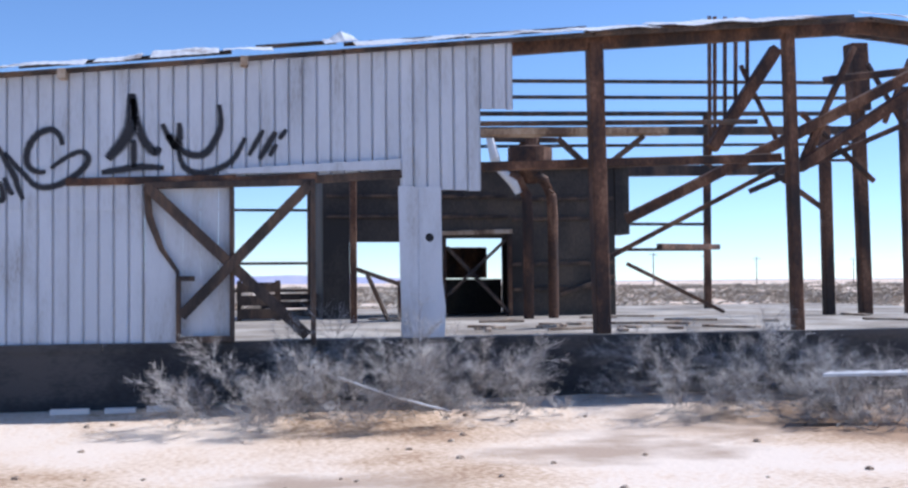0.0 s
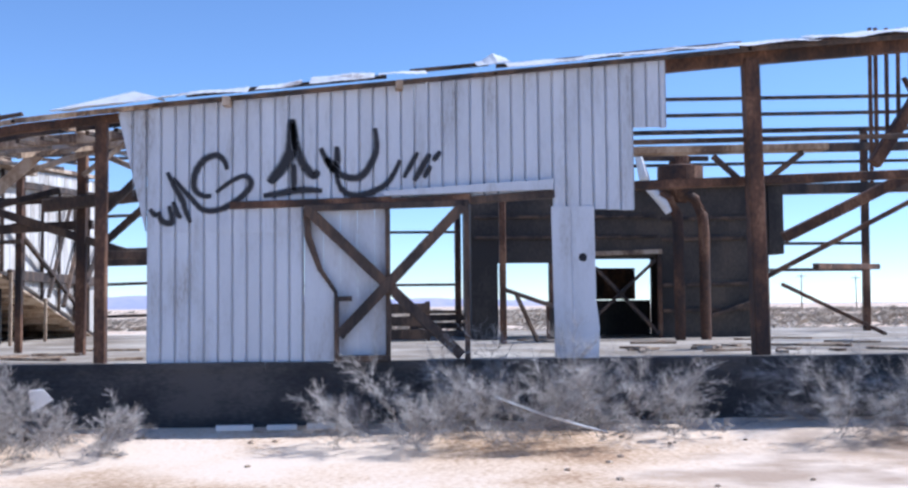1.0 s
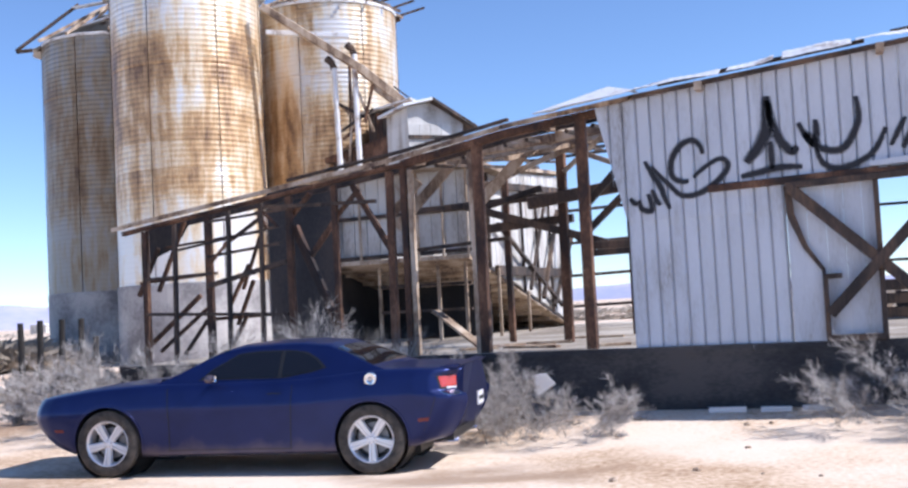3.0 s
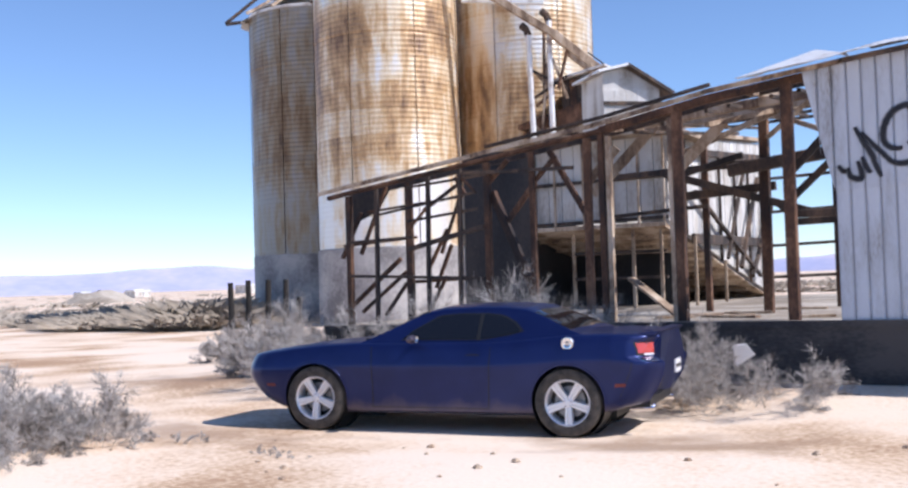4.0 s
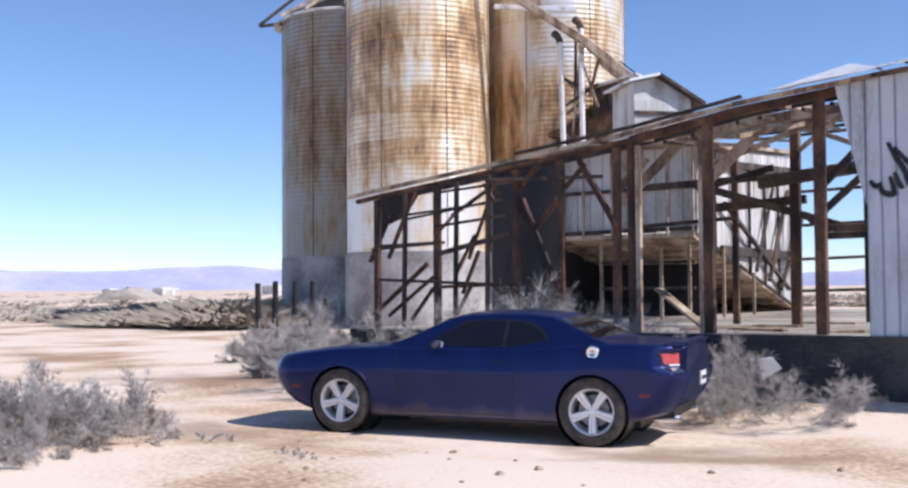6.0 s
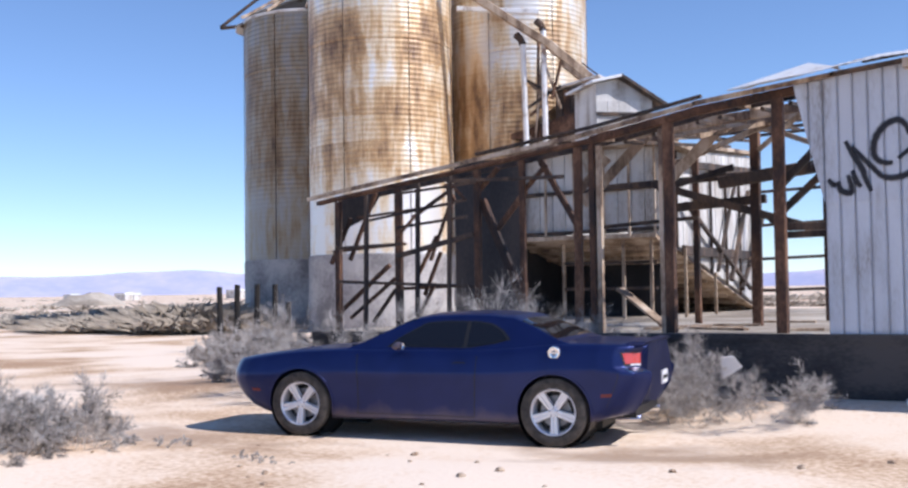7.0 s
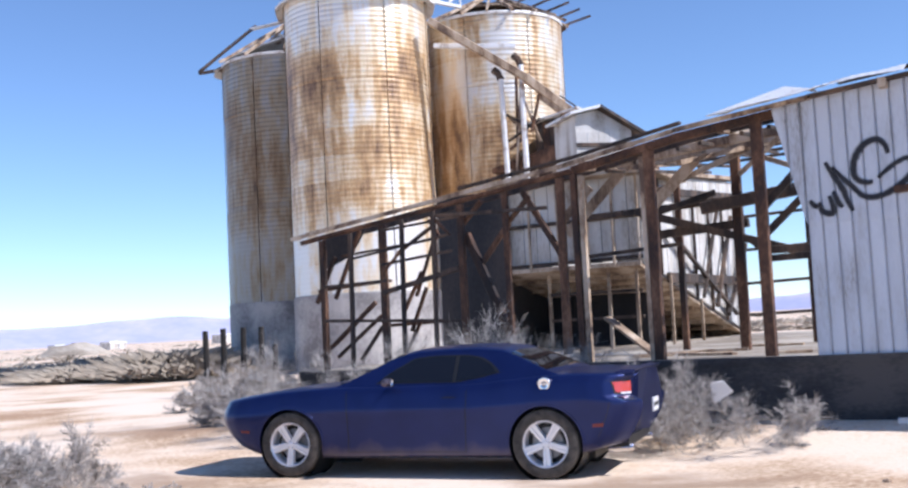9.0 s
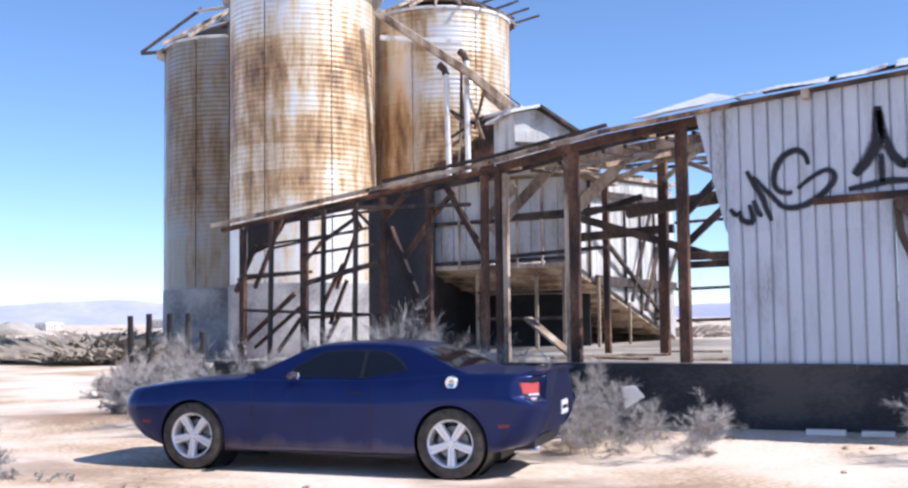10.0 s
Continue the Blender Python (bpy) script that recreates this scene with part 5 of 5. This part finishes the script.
def curve(rows, x, soft=15):
    """Smooth curve through (x, value) rows."""
    xs, vs = np.array([r[0] for r in rows]), np.array([r[1] for r in rows])
    g = np.linspace(xs[0], xs[-1], 600)
    v = np.interp(g, xs, vs)
    k = np.hanning(2 * soft + 1)
    v = np.convolve(np.pad(v, soft, mode="edge"), k / k.sum(), mode="valid")
    return float(np.interp(x, g, v))


# stations run from the nose (0) to the tail: deck line, sill line, half width, roof line
TOP = ((0, 0.835), (0.1, 0.855), (0.3, 0.885), (0.9, 0.955), (1.5, 0.99), (2.2, 0.99), (3.1, 1.0), (3.5, 1.035), (3.9, 1.075), (4.3, 1.08), (4.7, 1.07), (4.95, 1.055))
LOW = ((0, 0.30), (0.2, 0.25), (0.6, 0.2), (1.4, 0.19), (3.5, 0.2), (4.3, 0.25), (4.95, 0.33))
WIDE = ((0, 0.68), (0.05, 0.775), (0.12, 0.835), (0.25, 0.885), (0.5, 0.925), (0.97, 0.94), (1.6, 0.93), (2.5, 0.915), (3.2, 0.93), (3.9, 0.955), (4.4, 0.945), (4.65, 0.91), (4.8, 0.85), (4.88, 0.77), (4.95, 0.66))
ROOF = ((1.5, 0.985), (1.6, 1.02), (2.18, 1.325), (2.42, 1.375), (2.8, 1.392), (3.1, 1.392), (3.4, 1.365), (3.62, 1.28), (3.95, 1.115), (4.1, 1.06))


def body_ring(s):
    zt, zb, w = curve(TOP, s), curve(LOW, s), curve(WIDE, s, 8)
    crease = zb + (zt - zb) * 0.66
    key = [(0.0, zb), (w * 0.84, zb), (w * 0.93, zb + 0.03), (w * 0.955, zb + 0.1), (w * 0.965, zb + 0.2), (w * 0.985, crease - 0.12), (w, crease), (w * 0.992, crease + 0.05), (w * 0.955, zt - 0.07), (w * 0.915, zt - 0.02), (w * 0.84, zt), (w * 0.6, zt + 0.012), (w * 0.3, zt + 0.02), (0.0, zt + 0.024)]
    out = []
    for (a, b), (c, d) in zip(key[:-1], key[1:]):
        for t in (0, 0.25, 0.5, 0.75):
            out.append((a + (c - a) * t, b + (d - b) * t))
    out.append(key[-1])
    arr = np.array(out)
    for _ in range(2):
        arr[1:-1] = arr[1:-1] * 0.5 + (arr[:-2] + arr[2:]) * 0.25
    return arr


def lean_ends(s, z):
    """Shark nose with a tucked chin, and a tail that slopes in above and below the bumper."""
    f = (1 - smooth01(0.0, 0.75, s))
    if z > 0.62:
        s += f * 0.06 * ((z - 0.62) / 0.24) ** 1.6
    else:
        s += f * 0.26 * ((0.62 - z) / 0.34) ** 1.7
    r = smooth01(4.25, 4.95, s)
    s -= 0.05 * r
    if z > 0.77:
        s -= r * 0.13 * smooth01(0.77, 0.85, z) - r * 0.07 * smooth01(0.97, 1.05, z)
    else:
        s -= r * 0.2 * ((0.77 - z) / 0.42) ** 1.8
    return s


def side_y(s, z):
    """Half width of the body at a station and height."""
    r = body_ring(s)
    q = r[8: len(r) - 14]
    order = np.argsort(q[:, 1])
    return float(np.interp(z, q[order, 1], q[order, 0]))


def cabin_row(s):
    zr, zb = max(curve(ROOF, s, 10), curve(TOP, s) - 0.02), curve(TOP, s) - 0.03
    wb = curve(WIDE, s) * 0.9
    t = max(0.0, min(1.0, (zr - zb) / 0.4))
    wt = wb - 0.24 * t
    row = [(wb + (wt - wb) * u ** 1.15, zb + (zr - 0.06 * t - zb) * u) for u in np.linspace(0, 1, 12)]
    return row + [(wt * math.cos(a) ** 0.6, zr - 0.06 * t + 0.06 * t * math.sin(a)) for a in np.linspace(0.14, math.pi / 2, 12)]


def cabin_y(s, z):
    row = cabin_row(s)
    return float(np.interp(z, [b for a, b in row], [a for a, b in row]))


def car():
    c = thing("car", "dark blue two-door coupe with dusty sills parked on sand", "car")
    stations = np.unique(np.concatenate([np.linspace(0, 0.3, 16), np.linspace(0.3, 4.6, 150), np.linspace(4.6, 4.95, 18)]))
    rings = [body_ring(s) for s in stations]
    nr, m = len(rings[0]), len(stations)
    sh = Shape()
    for sgn in (-1, 1):
        for s, r in zip(stations, rings):
            for y, z in r:
                x = lean_ends(s, z)
                for ax in (AX_F, AX_R):
                    d = math.hypot(x - ax, z - R_WHEEL)
                    if y > 0.55 and abs(d - R_ARCH) < 0.028 and z > 0.15:
                        x, z = ax + (x - ax) * R_ARCH / d, R_WHEEL + (z - R_WHEEL) * R_ARCH / d
                sh.v.append((x - 2.443, sgn * y, z))
    for o in (0, m * nr):
        for i in range(m - 1):
            for j in range(nr - 1):
                q = (o + i * nr + j, o + (i + 1) * nr + j, o + (i + 1) * nr + j + 1, o + i * nr + j + 1)
                cx, cy, cz = [sum(abs(sh.v[k][e]) if e == 1 else sh.v[k][e] for k in q) / 4 for e in range(3)]
                if cy > 0.5 and any(math.hypot(cx + 2.443 - ax, cz - R_WHEEL) < R_ARCH - 0.002 for ax in (AX_F, AX_R)):
                    continue
                sh.f.append(q)
        for i in (0, m - 1):
            sh.f.append(tuple(o + i * nr + j for j in range(nr)))
    part("body", sh, M_PAINT, c, smooth=True)

    # cabin: painted shell, windscreen and back light from one loft
    cs = np.linspace(1.52, 4.08, 90)
    rows = [cabin_row(s) for s in cs]
    skins = {"roof": Shape(), "windshield": Shape(), "rear_window": Shape()}
    for sgn in (-1, 1):
        for i in range(len(cs) - 1):
            for j in range(len(rows[0]) - 1):
                s = (cs[i] + cs[i + 1]) / 2
                kind = "windshield" if j >= 12 and 1.6 < s < 2.26 else "rear_window" if j >= 13 and 3.5 < s < 3.93 else "roof"
                skins[kind].add([(cs[a] - 2.443, sgn * rows[a][b][0], rows[a][b][1]) for a, b in ((i, j), (i + 1, j), (i + 1, j + 1), (i, j + 1))], [(0, 1, 2, 3)])
    for k, s in skins.items():
        me = s.mesh(k, M_PAINT if k == "roof" else M_GLASS)
        bmw = bmesh.new()
        bmw.from_mesh(me)
        bmesh.ops.remove_doubles(bmw, verts=bmw.verts, dist=0.0005)
        bmesh.ops.recalc_face_normals(bmw, faces=bmw.faces)
        bmw.to_mesh(me)
        bmw.free()
        me.polygons.foreach_set("use_smooth", [True] * len(me.polygons))
        part(k, me, None, c, "" if k == "roof" else "dark tinted glass")

    def pane(name, low, high, mat_, sgn, lift, lbl=""):
        """A panel lying on the cabin side between two edges given as (station, height) rows."""
        g = Shape()
        n, s0, s1 = 26, low[0][0], low[-1][0]
        for i in range(n + 1):
            s = s0 + (s1 - s0) * i / n
            a, b = np.interp(s, [p[0] for p in low], [p[1] for p in low]), np.interp(s, [p[0] for p in high], [p[1] for p in high])
            for k in range(7):
                z = float(a + (b - a) * k / 6)
                g.v.append((s - 2.443, sgn * (cabin_y(s, z) + lift), z))
        g.f = [(i * 7 + k, i * 7 + 7 + k, i * 7 + 8 + k, i * 7 + 1 + k) for i in range(n) for k in range(6)]
        part(name, g, mat_, c, lbl, True)

    for sgn in (-1, 1):
        pane("window_trim", [(2.0, 1.005), (2.95, 1.005), (3.25, 1.055), (3.42, 1.1)], [(2.0, 1.007), (2.12, 1.11), (2.4, 1.272), (2.65, 1.293), (3.0, 1.293), (3.18, 1.267), (3.33, 1.19), (3.42, 1.103)], M_BLACK, sgn, 0.004)
        pane("side_window", [(2.03, 1.018), (2.89, 1.018)], [(2.03, 1.022), (2.14, 1.115), (2.41, 1.262), (2.65, 1.281), (2.89, 1.281)], M_GLASS, sgn, 0.008, "dark tinted glass")
        pane("quarter_window", [(2.935, 1.018), (3.12, 1.042), (3.38, 1.1)], [(2.935, 1.281), (3.02, 1.28), (3.16, 1.256), (3.3, 1.185), (3.38, 1.106)], M_GLASS, sgn, 0.008, "dark tinted glass")
    part("cabin_floor", Shape().box((-0.85, -0.7, 0.82), (1.3, 0.7, 0.86)), M_BLACK, c)
    for ax in (AX_F, AX_R):
        for sgn in (-1, 1):
            part("arch_liner", Shape().lathe([(R_ARCH + 0.003, sgn * 0.5), (R_ARCH + 0.003, sgn * 0.88)], 40, "y", (ax - 2.443, 0, R_WHEEL)), M_BLACK, c)
            part("arch_back", Shape().lathe([(0.001, sgn * 0.5), (0.42, sgn * 0.5)], 32, "y", (ax - 2.443, 0, R_WHEEL)), M_BLACK, c)
            # the body's lip round the wheel
            lip = Shape()
            for i in range(31):
                a = radians(-12 + 204 * i / 30)
                ca, sa = math.cos(a), math.sin(a)
                for rr, dy in ((R_ARCH - 0.004, -0.02), (R_ARCH - 0.004, 0.004), (R_ARCH + 0.02, 0.006), (R_ARCH + 0.026, -0.004)):
                    s, z = ax + ca * rr, max(0.24, R_WHEEL + sa * rr)
                    lip.v.append((s - 2.443, sgn * (side_y(s, z) + dy), z))
            lip.f = [(4 * i + a, 4 * i + 4 + a, 4 * i + 5 + a, 4 * i + 1 + a) for i in range(30) for a in range(3)]
            part("arch_lip", lip, M_PAINT, c, smooth=True)
    part("underbody", Shape().box((-1.85, -0.5, 0.17), (1.9, 0.5, 0.3)), M_BLACK, c)

    # wheels: tyre, rim, five broad spokes with a groove, hub, nuts
    tyre_me = Shape().lathe([(0.232, -0.1), (0.25, -0.113), (0.29, -0.122), (0.32, -0.121), (0.348, -0.108), (0.36, -0.075), (0.36, 0.075), (0.348, 0.108), (0.32, 0.121), (0.25, 0.118), (0.232, 0.1)], 56, "y").mesh("tyre", M_TYRE, True)
    rim_me = Shape().lathe([(0.246, -0.108), (0.24, -0.118), (0.23, -0.112), (0.222, -0.095), (0.212, -0.02), (0.212, 0.1)], 56, "y").mesh("rim", M_ALLOY, True)
    disc_me = Shape().lathe([(0.001, 0.0), (0.165, 0.0), (0.165, 0.02), (0.001, 0.02)], 32, "y").mesh("brake_disc", M_STEEL)
    hub_me = Shape().lathe([(0.001, -0.104), (0.026, -0.102), (0.032, -0.092), (0.055, -0.088), (0.066, -0.06)], 24, "y").mesh("hub_cap", M_ALLOY, True)
    back_me = Shape().lathe([(0.001, 0.03), (0.213, 0.03)], 32, "y").mesh("wheel_back", M_BLACK)
    spoke = Shape()
    for side in (-1, 1):
        prof = [(side * 0.006, -0.082, -0.094), (side * 0.012, -0.09, -0.106), (side * 0.034, -0.088, -0.106), (side * 0.042, -0.07, -0.085), (side * 0.042, -0.04, -0.05)]
        outer = [(p * 1.15, yo, 0.226) for p, yi, yo in prof]
        inner = [(p * 0.85, yi, 0.03) for p, yi, yo in prof]
        spoke.add(inner + outer, [(i, i + 1, i + 6, i + 5) for i in range(4)])
    spoke.add([(-0.0055, -0.081, 0.03), (0.0055, -0.081, 0.03), (0.0075, -0.093, 0.226), (-0.0075, -0.093, 0.226)], [(0, 1, 2, 3)])
    spoke_me = spoke.mesh("spoke", M_ALLOY)
    nut_me = Shape().lathe([(0.001, -0.1), (0.009, -0.098), (0.011, -0.08)], 8, "y").mesh("wheel_nut", M_CHROME)
    for ax, turn0 in ((AX_F, 184), (AX_R, 178)):
        for sgn in (-1, 1):
            w = new("wheel", tyre_me)
            w.parent = c
            w.matrix_local = pose(ax - 2.443, sgn * 0.805, R_WHEEL, 0, 0, 0 if sgn < 0 else 180)
            w["label"] = "dusty tyre on five-spoke silver wheel"
            for nm, me in (("rim", rim_me), ("brake_disc", disc_me), ("hub_cap", hub_me), ("wheel_back", back_me)):
                o = new(nm, me)
                o.parent = w
            for k in range(5):
                for nm, me, turn in (("spoke", spoke_me, turn0 + 72 * k), ("wheel_nut", nut_me, turn0 + 36 + 72 * k)):
                    o = new(nm, me)
                    o.parent = w
                    o.matrix_local = pose(0, 0, 0, 0, turn, 0) @ (Matrix.Translation((0, 0, 0.044)) if nm == "wheel_nut" else Matrix())

    def on_side(name, pts, mat_, w=0.006, lift=0.003, sgn=-1, lbl=""):
        """A thin strip lying on the body's side along (station, height) points."""
        sp = Shape()
        for i, (s, z) in enumerate(pts):
            a, b = pts[max(0, i - 1)], pts[min(len(pts) - 1, i + 1)]
            dx, dz = b[0] - a[0], b[1] - a[1]
            n = math.hypot(dx, dz) or 1
            for e in (-1, 1):
                ss, zz = s - e * dz / n * w / 2, z + e * dx / n * w / 2
                sp.v.append((lean_ends(ss, zz) - 2.443, sgn * (side_y(ss, zz) + lift), zz))
        sp.f = [(2 * i, 2 * i + 2, 2 * i + 3, 2 * i + 1) for i in range(len(pts) - 1)]
        return part(name, sp, mat_, c, lbl)

    for sgn in (-1, 1):
        zs = np.linspace(0.27, 0.93, 18)
        on_side("door_seam", [(1.66 + 0.025 * math.sin(3 * z), z) for z in zs], M_BLACK, 0.009, 0.003, sgn)
        on_side("door_seam", [(3.05 + 0.05 * (z - 0.5), z) for z in zs], M_BLACK, 0.009, 0.003, sgn)
        on_side("sill_seam", [(s, 0.275) for s in np.linspace(1.66, 3.04, 20)], M_BLACK, 0.008, 0.003, sgn)
        on_side("bumper_seam", [(4.55 + 0.25 * (z - 0.45), z) for z in np.linspace(0.42, 0.78, 10)], M_BLACK, 0.007, 0.003, sgn)
        on_side("rear_marker", [(4.44, 0.545), (4.5, 0.547), (4.58, 0.55)], M_MARKER, 0.035, 0.004, sgn, "dull red side marker")
        on_side("front_marker", [(0.3, 0.5), (0.36, 0.5), (0.43, 0.5)], M_MARKER, 0.03, 0.004, sgn, "dull red side marker")
        on_side("door_handle", [(2.79, 0.87), (2.85, 0.878), (2.91, 0.878), (2.96, 0.87)], M_PAINT, 0.03, 0.024, sgn)
        on_side("handle_recess", [(2.79, 0.855), (2.87, 0.858), (2.95, 0.855)], M_BLACK, 0.02, 0.002, sgn)
        mirror = part("mirror", Shape().lathe([(0.001, -0.085), (0.034, -0.075), (0.045, -0.03), (0.046, 0.03), (0.037, 0.06), (0.001, 0.065)], 20, "z"), M_PAINT, c, "", True)
        mirror.matrix_local = pose(2.2 - 2.443, sgn * 0.985, 1.025, sgn * 90, 0, 0)
        part("mirror_stalk", Shape().beam((2.2 - 2.443, sgn * 0.86, 0.99), (2.21 - 2.443, sgn * 0.95, 1.0), 0.05, 0.03), M_BLACK, c)
        part("mirror_glass", Shape().lathe([(0.001, 0.0), (0.034, 0.0), (0.038, -0.01)], 16, "y"), M_CHROME, c).matrix_local = pose(2.247 - 2.443, sgn * 0.985, 1.025, 0, 0, 90)
    # fuel filler: bright ring and cap with a dark middle
    y, fx = side_y(3.93, 0.97) - 0.004, 3.93 - 2.443
    part("fuel_cap", Shape().lathe([(0.001, -y - 0.006), (0.03, -y - 0.012), (0.036, -y - 0.016), (0.062, -y - 0.014), (0.07, -y - 0.004), (0.074, -y + 0.03)], 28, "y", (fx, 0, 0.975)), M_CHROME, c, "round bright fuel filler cap", True)
    part("cap_centre", Shape().lathe([(0.001, -y - 0.015), (0.024, -y - 0.014), (0.028, -y - 0.009)], 20, "y", (fx, 0, 0.975)), M_STEEL, c)
    part("cap_bar", Shape().box((fx - 0.028, -y - 0.022, 0.969), (fx + 0.028, -y - 0.013, 0.981)), M_CHROME, c)

    # tail: dark panel with broad red lamps, bumper step, plate, exhausts
    def tail_x(lat, z):
        """Where the tail surface lies at a half width and height."""
        lo, hi = 4.3, 4.95
        for _ in range(18):
            mid = (lo + hi) / 2
            lo, hi = (mid, hi) if side_y(mid, z) > lat else (lo, mid)
        return lean_ends(lo, z) - 2.443

    def tail_strip(name, lats, z0, z1, mat_, lift, lbl=""):
        g = Shape()
        for a in lats:
            for k in range(5):
                z = z0 + (z1 - z0) * k / 4
                g.v.append((tail_x(abs(a), z) + lift, a, z))
        g.f = [(5 * i + k, 5 * i + 5 + k, 5 * i + 6 + k, 5 * i + 1 + k) for i in range(len(lats) - 1) for k in range(4)]
        part(name, g, mat_, c, lbl, True)

    for sgn in (-1, 1):
        tail_strip("tail_lamp", [sgn * a for a in np.linspace(0.83, 0.30, 26)], 0.87, 0.975, M_RED, 0.012, "red tail lamp in a dark surround")
        tail_strip("reverse_lamp", [sgn * a for a in np.linspace(0.78, 0.66, 6)], 0.85, 0.867, M_PALE, 0.014)
        tail_strip("lamp_surround", [sgn * a for a in np.linspace(0.84, 0.0, 34)], 0.845, 0.985, M_BLACK, 0.007)
        tail_strip("lamp_chrome", [sgn * a for a in np.linspace(0.86, 0.7, 10)], 0.79, 0.83, M_CHROME, 0.006, "bright strip below the tail lamp")
        part("exhaust", Shape().tube([(4.5 - 2.443, sgn * 0.55, 0.27), (4.76 - 2.443, sgn * 0.55, 0.29)], 0.035, 12), M_CHROME, c)
        head = part("head_lamp", Shape().lathe([(0.001, 0.02), (0.05, 0.015), (0.07, -0.01), (0.078, -0.03)], 20, "y"), M_PALE, c, "round clear headlamp", True)
        head.matrix_local = pose(0.165 - 2.443, sgn * 0.6, 0.72, 0, 0, -90)
        part("corner_lamp", Shape().box((0.2 - 2.443, sgn * 0.82 - 0.01, 0.64), (0.23 - 2.443, sgn * 0.82 + 0.01, 0.76)), M_STEEL, c)
    part("number_plate", Shape().box((4.9 - 2.443, -0.16, 0.62), (4.915 - 2.443, 0.16, 0.76)), M_PALE, c)
    part("plate_bar", Shape().box((4.916 - 2.443, -0.12, 0.67), (4.919 - 2.443, 0.12, 0.71)), M_BLACK, c)
    part("bumper_valance", Shape().box((4.5 - 2.443, -0.6, 0.3), (4.72 - 2.443, 0.6, 0.4)), M_BLACK, c)
    part("spoiler", Shape().prism([(4.6 - 2.443, 1.06), (4.81 - 2.443, 1.05), (4.86 - 2.443, 1.09), (4.74 - 2.443, 1.1)], "y", -0.74, 0.74), M_PAINT, c)
    part("grille", Shape().box((0.08 - 2.443, -0.52, 0.66), (0.13 - 2.443, 0.52, 0.77)), M_BLACK, c)
    part("wiper_cowl", Shape().box((1.5 - 2.443, -0.66, 0.98), (1.62 - 2.443, 0.66, 1.02)), M_BLACK, c)
    c.matrix_world = pose(-6.12, 11.555, -0.057, 0, 0.6, 7.4)
    return c


car()
